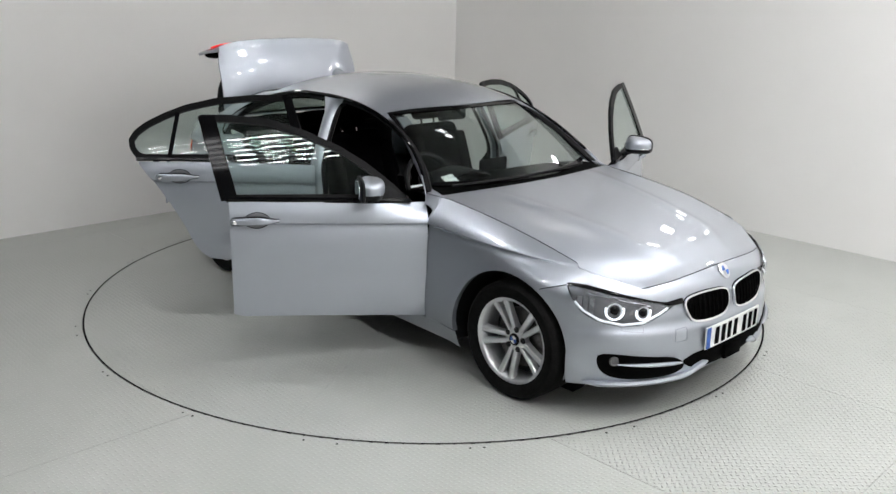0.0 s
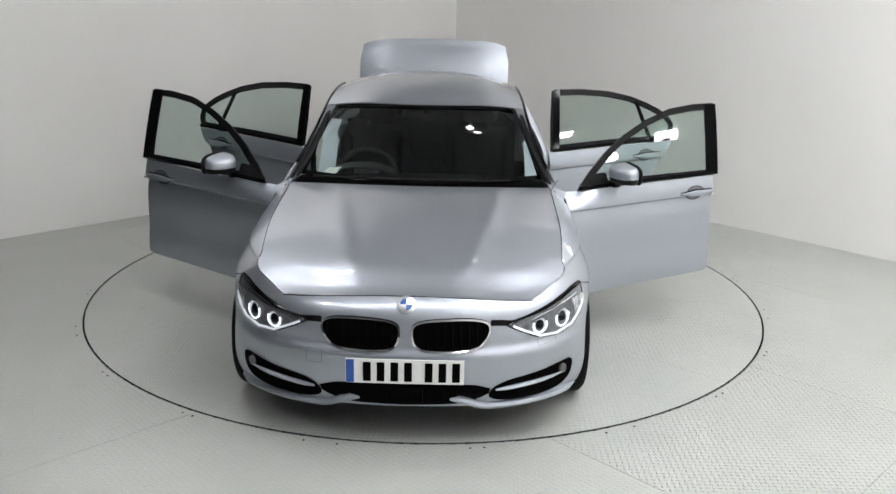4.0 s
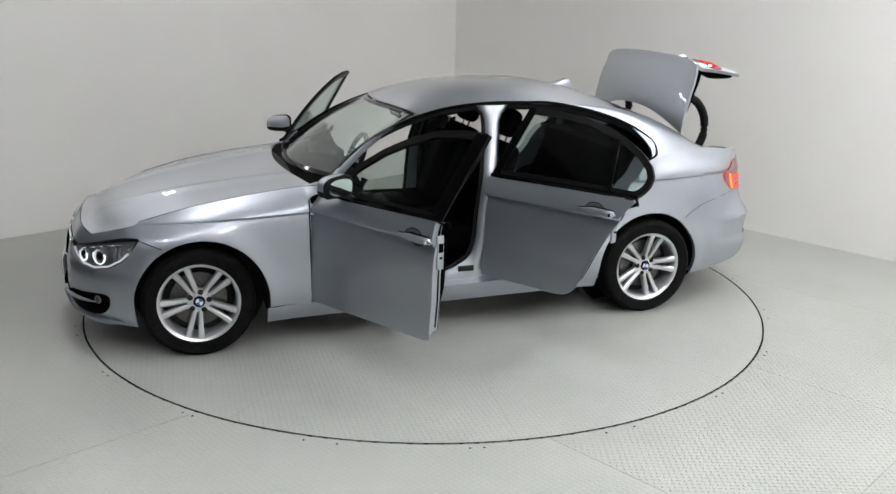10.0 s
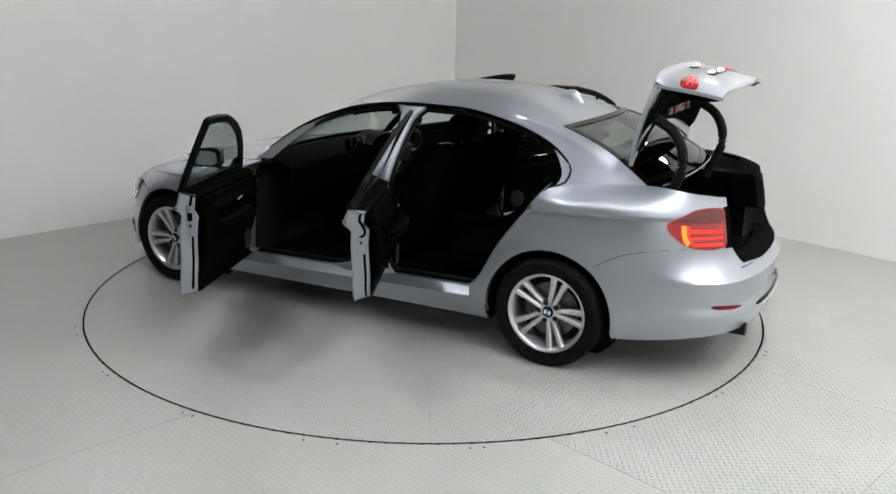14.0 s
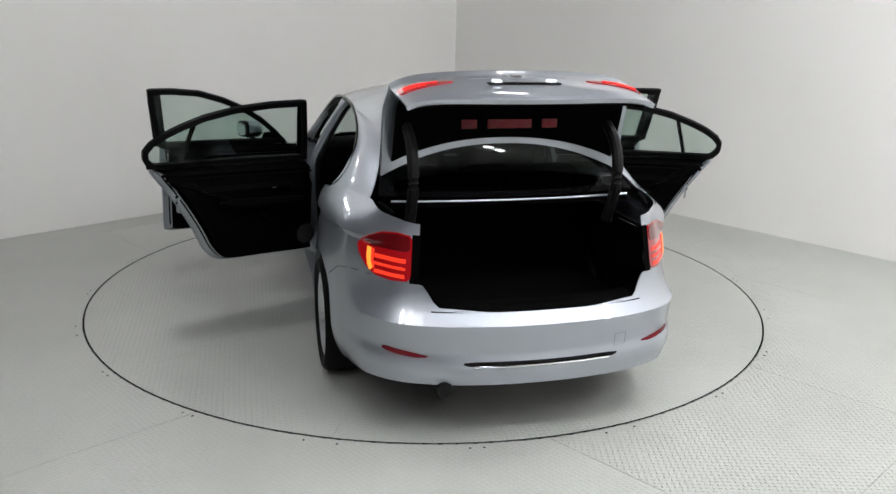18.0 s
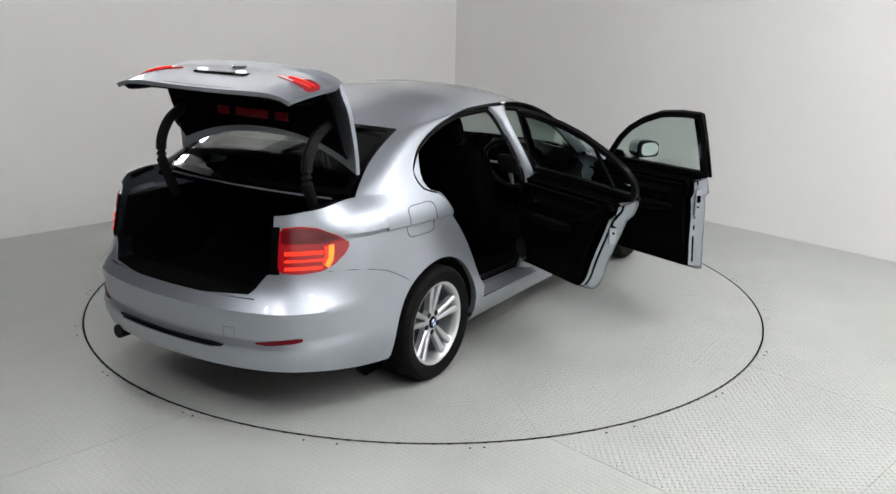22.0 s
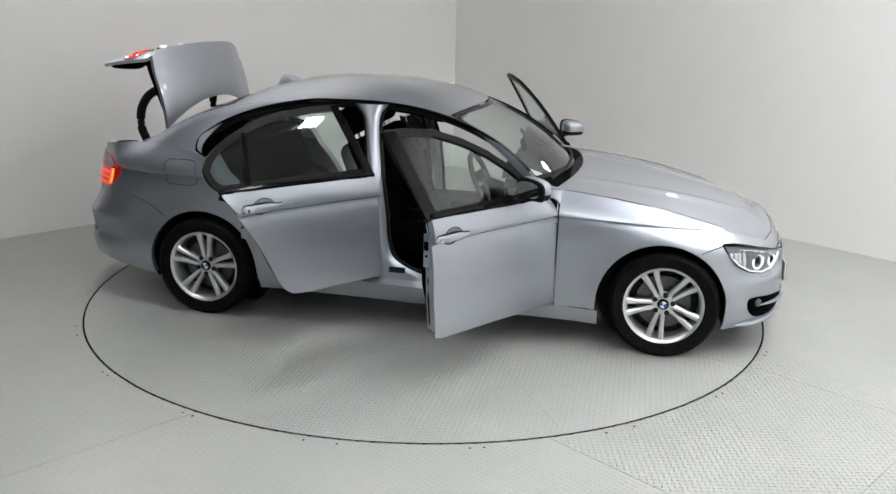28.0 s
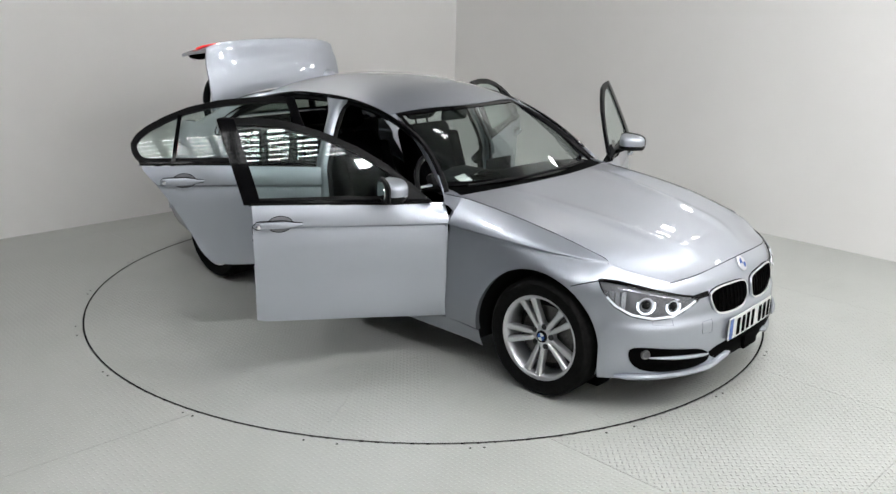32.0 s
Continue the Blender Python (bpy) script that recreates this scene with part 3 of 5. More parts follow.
def front_parts(car):
    # bumper, up to the leading edge of the bonnet
    end = u_of(1.741)

    corner = u_of_nose_y(.60)

    def top(u):
        u = abs(u)
        if u <= corner:
            return bonnet_front_z(skin(u, .6)[1])
        k = (u - corner) / (end - corner)
        return bonnet_front_z(.56) + (bonnet_edge_z(1.745) - .012 - bonnet_front_z(.56)) * k

    def bottom(u):
        _, y, _ = skin(abs(u), .3)
        return .205 - .02 * step(.3, .6, abs(y)) + .0 * y
    us = spread(-end, end, 81)
    bumper = part("front_bumper", thicken(columns(lambda u, z: skin(u, z), us, bottom, top, 48), 0.004), PAINT, car)

    def on(side, out):
        return lambda y, z: skin(u_of_nose_y(y), z, side, out)
    # the twin grilles
    kidney = dense(rounded([(.022, .545), (.028, .592), (.09, .612), (.28, .618), (.372, .604), (.385, .560), (.340, .490), (.28, .470), (.09, .468), (.036, .490)], .25, 2), 56)
    for side in (1, -1):
        # black patch on the skin; its colour stands for shade behind the slats
        grille = part("grille", patch(on(side, .003), kidney, .004), VOID, bumper, "black grille with a chrome surround")
        part("chrome_surround", band(on(side, .014), kidney, inset_by(kidney, .0085), .012), CHROME, grille)
        slats = []
        for k in range(9):
            y = .062 + k * .036
            hi, lo = .602 - (.02 if k in (0, 8) else 0), .484 + max(0, (y - .27)) * .55 + (.02 if k == 0 else 0)
            slats.append(tube([skin(u_of_nose_y(y), lo + (hi - lo) * i / 3, side, .010) for i in range(4)], .0045, 6))
        part("slat", join(*slats), VOID, grille)
    # badge at the bonnet's edge
    c = Vector(skin(0, .668, 1, .006))
    badge = part("badge", lathe([(0, .004), (.036, .003), (.041, 0), (.041, -.006)], 32, Matrix.Translation(c) @ pose(0, 0, 0, 0, -35, 0) @ pose(0, 0, 0, 0, 0, -90)), ALLOY, car, "small round blue and white badge with a chrome rim")
    bm = bmesh.new()
    for k in (0, 2):
        fan = [bm.verts.new((0, .0055, 0))] + [bm.verts.new((.027 * math.cos((k * 90 + a * 15) * math.pi / 180), .0055, .027 * math.sin((k * 90 + a * 15) * math.pi / 180))) for a in range(7)]
        for a in range(1, 7):
            bm.faces.new((fan[0], fan[a], fan[a + 1]))
    bmesh.ops.transform(bm, matrix=Matrix.Translation(c) @ pose(0, 0, 0, 0, -35, 0) @ pose(0, 0, 0, 0, 0, -90), verts=bm.verts)
    part("blue_quarter", bm, BLUE, badge)
    # number plate with plain bars in place of its characters
    plate = part("number_plate", sheet(lambda y, z: (2.150 - .06 * y * y, y, z), spread(-.26, .26, 9), [.330, .443], .006), PLATE, car, "white number plate with dark bars and a blue band", sharp=True)
    part("blue_band", sheet(lambda y, z: (2.153 - .06 * y * y, y, z), spread(-.257, -.222, 3), [.333, .440], .002), BLUE, plate, sharp=True)
    for y, w in ((-.165, .05), (-.105, .05), (-.045, .05), (.015, .05), (.105, .05), (.165, .05), (.225, .05)):
        part("dark_bar", sheet(lambda a, z: (2.1535 - .06 * a * a, a, z), [y - w / 2 + .008, y + w / 2 - .008], [.342, .431], .002), VOID, plate, sharp=True)
    # lower intakes, fog lamps and chin
    intake = dense(rounded([(.36, .265), (.42, .325), (.60, .348), (.755, .372), (.770, .340), (.755, .270), (.70, .232), (.50, .222), (.40, .235)], .25, 2), 48)
    mouth = dense(rounded([(-.40, .290), (-.30, .322), (0, .325), (.30, .322), (.40, .290), (.33, .250), (.25, .222), (0, .215), (-.25, .222), (-.33, .250)], .2, 1), 48)
    # intakes aren't cut out: black patches carry the shade of their depth
    part("lower_intake", patch(lambda y, z: skin(u_of_nose_y(abs(y)) * (1 if y >= 0 else -1), z, 1, .004), mouth, .004), VOID, bumper, "black lower air intake")
    for side in (1, -1):
        hole = part("side_intake", patch(on(side, .004), intake, .004), VOID, bumper, "black side air intake")
        blade = [skin(u_of_nose_y(y), .292 + .028 * (y - .38) / .36, side, .014) for y in spread(.40, .70, 8)]
        part("blade", tube(blade, [.006, .012, .013, .013, .013, .012, .009, .004], 8, flat=.7), PAINT, hole)
        c = Vector(skin(u_of_nose_y(.712), .330, side, .008))
        part("fog_lamp", lathe([(0, .002), (.014, .002), (.018, .006), (.022, .004), (.024, -.01)], 24, Matrix.Translation(c) @ pose(0, 0, 0, 0, 0, -90 + side * 42)), BEZEL, hole, "small round fog lamp")
        # chin edge below
        chin = [skin(u_of_nose_y(y), .207 + .045 * step(.36, .24, y) * 1.0, side, .010) for y in spread(.20, .80, 16)]
        part("chin", tube(chin, [.006] + [.021] * 14 + [.006], 8, flat=.8), PAINT, bumper)
    cover = dense([(.37, .40), (.37, .465), (.44, .462), (.44, .40)], 28)
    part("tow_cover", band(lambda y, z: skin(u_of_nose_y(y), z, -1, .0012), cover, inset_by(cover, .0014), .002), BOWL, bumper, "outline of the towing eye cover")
    for side in (1, -1):
        flap = dense([(.60, .465), (.60, .492), (.69, .500), (.69, .474)], 28)
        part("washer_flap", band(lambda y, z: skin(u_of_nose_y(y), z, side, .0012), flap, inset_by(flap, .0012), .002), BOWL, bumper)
    part("sensor_block", box(2.152, 0, .272, .02, .16, .075, .006), VOID, bumper, "black square sensor cover in the intake")
    # headlamps
    for side in (1, -1):
        def lamp_at(x, z, out=.006):
            return skin(u_of(x), z, side, out)
        shape = dense(rounded([(2.090, .587), (2.00, .628), (1.90, .660), (1.80, .680), (1.704, .684), (1.735, .630), (1.79, .560), (1.87, .513), (1.95, .494), (2.015, .502), (2.060, .545)], .12, 1), 60)
        lamp = part("headlamp", patch(lambda a, b: lamp_at(a, b, .003), shape, .004), BEZEL, car, "clear headlamp with two lit white rings")
        part("dark_rim", band(lambda a, b: lamp_at(a, b, .007), shape, inset_by(shape, .006), .005), GLOSS_BLACK, lamp)
        brow = [lamp_at(x, z, .010) for x, z in ((2.07, .590), (2.00, .618), (1.90, .649), (1.80, .669), (1.72, .674))]
        part("brow", tube(brow, [.004, .006, .007, .007, .004], 8), GLOSS_BLACK, lamp, "gloss black brow over the rings")
        part("brow_chrome", tube([lamp_at(x, z - .017, .010) for x, z in ((2.03, .606), (1.96, .632), (1.88, .652), (1.80, .664))], .004, 6), CHROME, lamp)
        web = dense([(2.065, .565), (2.02, .598), (1.95, .618), (1.86, .634), (1.845, .600), (1.86, .545), (1.93, .522), (1.99, .520), (2.04, .540)], 40)
        part("bezel", patch(lambda a, b: lamp_at(a, b, .008), inset_by(web, .004), .003, 4), BEZEL, lamp, "dark grey bezel round the projectors")
        for x, z, r in ((2.010, .562, .036), (1.922, .573, .043)):
            p, q = Vector(lamp_at(x, z, .014)), Vector(lamp_at(x, z, .05))
            n = (q - p).normalized()
            turn = n.to_track_quat("Y", "Z").to_matrix().to_4x4()
            ring = [p + turn.to_3x3() @ Vector((r * math.cos(a * math.tau / 36), 0, r * math.sin(a * math.tau / 36))) for a in list(range(16, 36)) + list(range(0, 3))]
            part("light_ring", tube(ring, .0046, 6), WHITE_LIT, lamp, "glowing white ring")
            # the cup glows by itself in place of the ring's reflected light
            part("reflector_cup", lathe([(r - .004, .002), (r - .009, -.003), (r - .013, -.006)], 28, Matrix.Translation(p) @ turn), CUP_LIT, lamp)
            part("projector", lathe([(0, .012), (.012, .009), (.020, .003), (.024, -.006)], 24, Matrix.Translation(p) @ turn), GLOSS_BLACK, lamp)
        for k in range(4):
            x0, x1 = 1.745 + .026 * k, 1.765 + .026 * k
            slope = lambda x: .548 + .65 * (1.83 - x)
            facet = dense([(x0, slope(x0) + .012), (x0, .634), (x1, .632), (x1, slope(x1) + .008)], 16)
            part("indicator", patch(lambda a, b: lamp_at(a, b, .009 + .003 * (k % 2)), facet, .003, 2), HEADLAMP, lamp)
        # chrome edge with a glow of its own for its bright reflection
        low_edge = [lamp_at(x, z, .010) for x, z in ((1.76, .606), (1.80, .566), (1.87, .525), (1.95, .505), (2.01, .512), (2.05, .548), (2.07, .572))]
        part("lower_chrome", tube(low_edge, .006, 6), CUP_LIT, lamp)
        part("lamp_bridge", patch(lambda y, z: skin(u_of_nose_y(y), z, side, .006), dense([(.382, .580), (.382, .606), (.44, .602), (.50, .594), (.50, .584), (.44, .577)], 24), .004, 3), GLOSS_BLACK, lamp)
        part("lens", patch(lambda a, b: lamp_at(a, b, .020 + .0), inset_by(shape, .004), .003), CLEAR, lamp).visible_shadow = False

    # bonnet: its side edge follows the top of the bumper corner and of the wing
    shoulder = [skin(u, top(u)) for u in spread(corner, end, 20)] + [skin(u_of(x), bonnet_edge_z(x)) for x in spread(1.73, .55, 50)]
    line = np.array(shoulder)[::-1]

    def edge_at(x):
        return float(np.interp(x, line[:, 0], line[:, 1])) - .003, float(np.interp(x, line[:, 0], line[:, 2]))

    def bonnet(s, w):
        """s from the leading edge (0) to the cowl (1), w across from -1 to 1."""
        u = u_of_nose_y(.60 * abs(w))
        f = Vector(skin(u, top(u) + .001, 1 if w >= 0 else -1))
        back = .862 - .115 * w * w
        x = f.x + (back - f.x) * s
        ey, ez = edge_at(x)
        hold = abs(w) ** 10
        k = step(0, .22, s) * (1 - hold) + hold
        y = f.y + (w * ey - f.y) * k
        zc = max(bonnet_z(x), ez)
        crown = zc + (ez - zc) * abs(w) ** 2.3
        power = .012 * math.exp(-((abs(w) - (.62 - .25 * (1 - s))) / .06) ** 2) * math.sin(math.pi * min(max(s, 0), 1)) ** .5
        return (x, y, f.z + (crown + power - f.z) * (step(0, .14, s) * (1 - hold) + hold))
    for side in (1, -1):
        part("bonnet_gap", tube([(p[0], side * (p[1] - .001), p[2] + .0005) for p in shoulder[19:]], .0017, 6), VOID, bumper)
        seam = [skin(u_of(x), z, side, .0005) for x, z in ((1.715, .672), (1.67, .660), (1.62, .645), (1.585, .632))]
        part("panel_gap", tube(seam, .0022, 6), VOID, bumper)
    part("bonnet_gap", tube([skin(u_of_nose_y(abs(y)), top(u_of_nose_y(abs(y))) - .001, 1 if y >= 0 else -1, .0008) for y in spread(-.60, .60, 40)], .0017, 6), VOID, bumper)
    part("bonnet", sheet(bonnet, spread(0, 1, 30), spread(-1, 1, 41), .004), PAINT, car)
    # scuttle, wipers
    part("scuttle", sheet(lambda s, w: (.875 - .115 * w * w - .10 * s - .06 * w * w * s, w * .745, .915 + .010 * s - .006 * w * w), spread(0, 1, 4), spread(-1, 1, 25), .01), BLACK, car, "black plastic scuttle panel")
    for y0, y1 in ((-.62, -.02), (-.02, .52)):
        arm = [(.795 - .10 * (y / .74) ** 2 - .01, y, .962 - .008 * abs(y)) for y in spread(y0, y1, 8)]
        part("wiper", tube(arm, .007, 6), BLACK, car)
    # floor, bulkhead and engine bay closing
    part("underbody", box(-.10, 0, .225, 3.6, 1.10, .05, .01), DARK, car, "dark underbody")
    part("floor_pan", box(0, 0, .195, 1.98, 1.58, .03, .008), DARK, car)
    part("bulkhead", box(.80, 0, .55, .06, 1.40, .62, .01), DARK, car)
    part("bay_cover", box(1.40, 0, .42, .9, 0.95, .34, .05), DARK, car)


def side_parts(car, side):
    f = side_skin(side)
    # wing
    hub = ARCHES[0]
    xs = [hub + ARCH_R * math.cos(a * math.pi / 28) for a in range(1, 28)] + [hub - ARCH_R + .0, hub - ARCH_R - .0005] + spread(hub - ARCH_R - .01, .788, 12)

    def low(x):
        return .262 if x < hub - ARCH_R - .0002 else arch_low(x, .30)
    wing = part("front_wing", thicken(columns(f, xs, low, lambda x: bonnet_edge_z(x), 34, LEVELS), .003), PAINT, car)
    part("arch_lip", arch_lip(side, hub, -.32, math.pi + .15), PAINT, wing)
    # sill
    sill = part("sill", thicken(columns(f, spread(1.037, -1.037, 40), lambda x: sill_z(x), lambda x: .255 + .068 * (1 - x) / 2, 5), .003), PAINT, car)
    part("sill_step", sheet(lambda x, w: (x, side * (.868 - .15 * w), .256 + .068 * (1 - x) / 2 + .045 * step(0, .35, w)), spread(.785, -1.0, 24), [0, .15, .3, .45, .7, 1], .004), PAINT, sill)
    part("scuff_plate", sheet(lambda x, w: (x, side * (.79 - .07 * w), .306 + .068 * (1 - x) / 2 + .004 * w), spread(.70, -.95, 14), [0, .5, 1], .004), VOID, sill, "black sill scuff plate")
    part("sill_seal", tube([(x, side * .765, .315 + .068 * (1 - x) / 2) for x in spread(.7, -.9, 12)], .012, 6), BLACK, sill)
    # wheel housings
    for hub in ARCHES:
        part("wheel_housing", sheet(lambda a, w: (hub + (ARCH_R + .012) * math.cos(a), side * (min(.86, abs(f(hub + (ARCH_R + .012) * math.cos(a), HUB_Z + ARCH_R * math.sin(a))[1]) - .014) - .30 * w), HUB_Z + (ARCH_R + .012) * math.sin(a)), spread(-.30, math.pi + .30, 24), [0, .5, 1], .004), BLACK, car, "black wheel housing liner")
        part("housing_wall", lathe([(0, 0), (ARCH_R + .01, 0), (ARCH_R + .01, .01)], 32, pose(hub, side * .56, HUB_Z)), BLACK, car)
    # quarter panel: from the rear door's edge round to the boot opening
    edge = smooth([(-.93, .385), (-1.0, .46), (-1.07, .60), (-1.16, .74), (-1.26, .87), (-1.34, .98), (-1.36, 1.0)])

    def high(x):
        return edge(x) if x > -1.36 else deck_z(x)
    xs = [-.935, -.97, -1.0, -1.02, -AXLE + ARCH_R + .0005] + [-AXLE + ARCH_R * math.cos(a * math.pi / 30) for a in range(0, 31)] + [-1.7685, -1.79]

    def low_r(x):
        return .30 if x > -AXLE + ARCH_R + .0002 else (arch_low(x, .30) if x > -1.622 else max(rear_seam(x), arch_low(x, .30)) + .0005)
    quarter = part("quarter_panel", thicken(columns(f, xs, low_r, high, 34, LEVELS), .003), PAINT, car)
    part("arch_lip", arch_lip(side, -AXLE, -.15, math.pi + .20), PAINT, quarter)
    us = spread(u_of(-1.79), u_of_tail_y(.585), 18)
    part("tail_corner", thicken(columns(lambda u, z: skin(u, z, side), us, lambda u: rear_seam(float(np.interp(u, US, PLAN[:, 0]))) + .0005, lambda u: deck_z(skin(u, .9)[0]) - .0, 14), .003), PAINT, quarter)
    # door shut face behind the rear door
    part("shut_face", sheet(lambda s, w: (lambda x, z: (x + .02 * w, side * (abs(f(x, z)[1]) - .13 * w), z + .004))(-.93 - .43 * s, edge(-.93 - .43 * s)), spread(0, 1, 16), [0, .25, .5, .75, 1], .003), PAINT, quarter)
    seam = [f(x, z) for x, z in ((-2.12, .744), (-2.0, .738), (-1.9, .722), (-1.8, .695), (-1.72, .655), (-1.66, .618))]
    part("panel_gap", tube([(p[0] - .0, p[1] + side * .0005, p[2]) for p in seam], .0014, 6), VOID, quarter)
    # tail lamp on the corner
    lamp_shape = dense(rounded([(-2.0, .868), (-2.07, .912), (-2.155, .946), (-2.25, .957), (-2.332, .950), (-2.336, .752), (-2.25, .742), (-2.155, .748), (-2.09, .775), (-2.025, .826)], .10, 1), 44)
    lamp = part("tail_lamp", patch(lambda x, z: skin(u_of(x), z, side, .006), lamp_shape, .006), RED_LENS, car, "red tail lamp with glowing bars")
    cap = dense(rounded([(-2.05, .893), (-2.10, .922), (-2.16, .940), (-2.25, .950), (-2.326, .944), (-2.328, .880), (-2.22, .878), (-2.12, .874)], .1, 1), 40)
    part("dark_cap", patch(lambda x, z: skin(u_of(x), z, side, .009), cap, .004, 4), RED_DARK, lamp, "dark red upper lens")
    def glow(name_mat, outline):
        part("light_bar", patch(lambda x, z: skin(u_of(x), z, side, .0085), dense(outline, 40), .003, 3), name_mat, lamp)
    for z, near, h in ((.768, -2.150, .008), (.802, -2.142, .006), (.836, -2.138, .009)):
        glow(RED_LIT, [(near, z + h), (-2.24, z + h + .001), (-2.316, z + h + .002), (-2.316, z - h + .002), (-2.24, z - h + .001), (near, z - h)])
    glow(AMBER_LIT, [(-2.082, .868), (-2.108, .866), (-2.112, .84), (-2.116, .81), (-2.138, .778), (-2.120, .764), (-2.098, .792), (-2.086, .83)])
    glow(RED_LIT, [(-2.112, .866), (-2.132, .862), (-2.132, .84), (-2.134, .815), (-2.150, .782), (-2.141, .776), (-2.120, .81), (-2.116, .84)])
    # fuel flap on the car's right
    if side < 0:
        flap = dense(rounded([(-1.425, .820), (-1.425, .978), (-1.640, .978), (-1.640, .820)], .12, 2), 40)
        part("fuel_flap", band(lambda x, z: skin(u_of(x), z, side, .0015), flap, inset_by(flap, .0028), .002), DARK, quarter, "outline of the fuel flap")
    part("sill_sticker", box(-.16, side * .846, .385, .10, .006, .035, .001), DARK, car, "small dark information sticker")
    part("hinge_pillar", sheet(lambda z, w: (.779 - .012 * w, side * (abs(f(.789, min(z, .90))[1]) - .004 - .15 * w), z), spread(.27, .915, 20), [0, .08, .3, .6, 1], .004), PAINT, car)
    # B pillar
    front_edge = smooth([(.30, .16), (.335, .06), (.37, -.06), (.43, -.175), (.52, -.222), (.70, -.240), (.95, -.270), (1.22, -.322), (1.28, -.325), (1.34, -.27)])
    rear_edge = smooth([(.30, -.47), (.34, -.40), (.40, -.352), (.52, -.328), (.70, -.330), (.95, -.355), (1.22, -.408), (1.28, -.43), (1.34, -.50)])

    def pillar(s, w):
        z = .315 + 1.025 * s
        x = front_edge(z) + (rear_edge(z) - front_edge(z)) * w
        y = .848 - .01 * (1 - s) - .215 * (max(s - .60, 0) / .40) ** 1.12 - .035 * abs(2 * w - 1) ** 3.5
        return (x, side * y, z)
    post = part("centre_pillar", sheet(pillar, spread(0, .25, 12) + spread(.29, 1, 18), [0, .06, .14, .3, .5, .7, .86, .94, 1], .03), PAINT, car)
    part("pillar_seal", tube([tuple(Vector(pillar(s, 0)) + Vector((.005, -side * .02, 0))) for s in spread(.02, 1, 20)], .012, 6), BLACK, post)
    part("pillar_seal", tube([tuple(Vector(pillar(s, 1)) + Vector((-.005, -side * .02, 0))) for s in spread(.02, 1, 20)], .012, 6), BLACK, post)


RAIL = path3([(.70, .795, .915), (.55, .715, 1.05), (.395, .668, 1.158), (.19, .640, 1.252), (-.05, .628, 1.320), (-.32, .622, 1.352), (-.67, .622, 1.354),
              (-1.01, .632, 1.305), (-1.23, .660, 1.238), (-1.37, .70, 1.168), (-1.455, .755, 1.085), (-1.45, .80, 1.035), (-1.375, .835, 1.0)])
RAIL_T = [i / 400 for i in range(401)]
RAIL_X = np.array([RAIL(t)[0] for t in RAIL_T])


def rail_at(x):
    """The cant rail at x, in front of the rear bend."""
    k = int(np.argmin(RAIL_X))
    return RAIL(float(np.interp(-x, -RAIL_X[:k], RAIL_T[:k])))


roof_z = smooth([(.24, 1.304), (.10, 1.360), (-.1, 1.414), (-.4, 1.450), (-.7, 1.454), (-1.0, 1.424), (-1.25, 1.360), (-1.42, 1.292)])


def screen_point(s, w):
    """Windscreen: s from the scuttle (0) to the header (1), w across."""
    base = Vector((.80 - .20 * w * w, w * .715, .938 + .006 * w * w))
    top = Vector((.215 - .13 * w * w, w * .565, 1.312 - .018 * w * w))
    p = base + (top - base) * s
    p.z += .030 * math.sin(math.pi * s) * (1 - .3 * w * w)
    p.x += .016 * math.sin(math.pi * s)
    return p


def rear_screen_point(s, w):
    base = Vector((-1.955 + .11 * w * w, w * .650, 1.045))
    top = Vector((-1.385 + .07 * w * w, w * .540, 1.305 - .014 * w * w))
    p = base + (top - base) * s
    p.z += .03 * math.sin(math.pi * s)
    return p


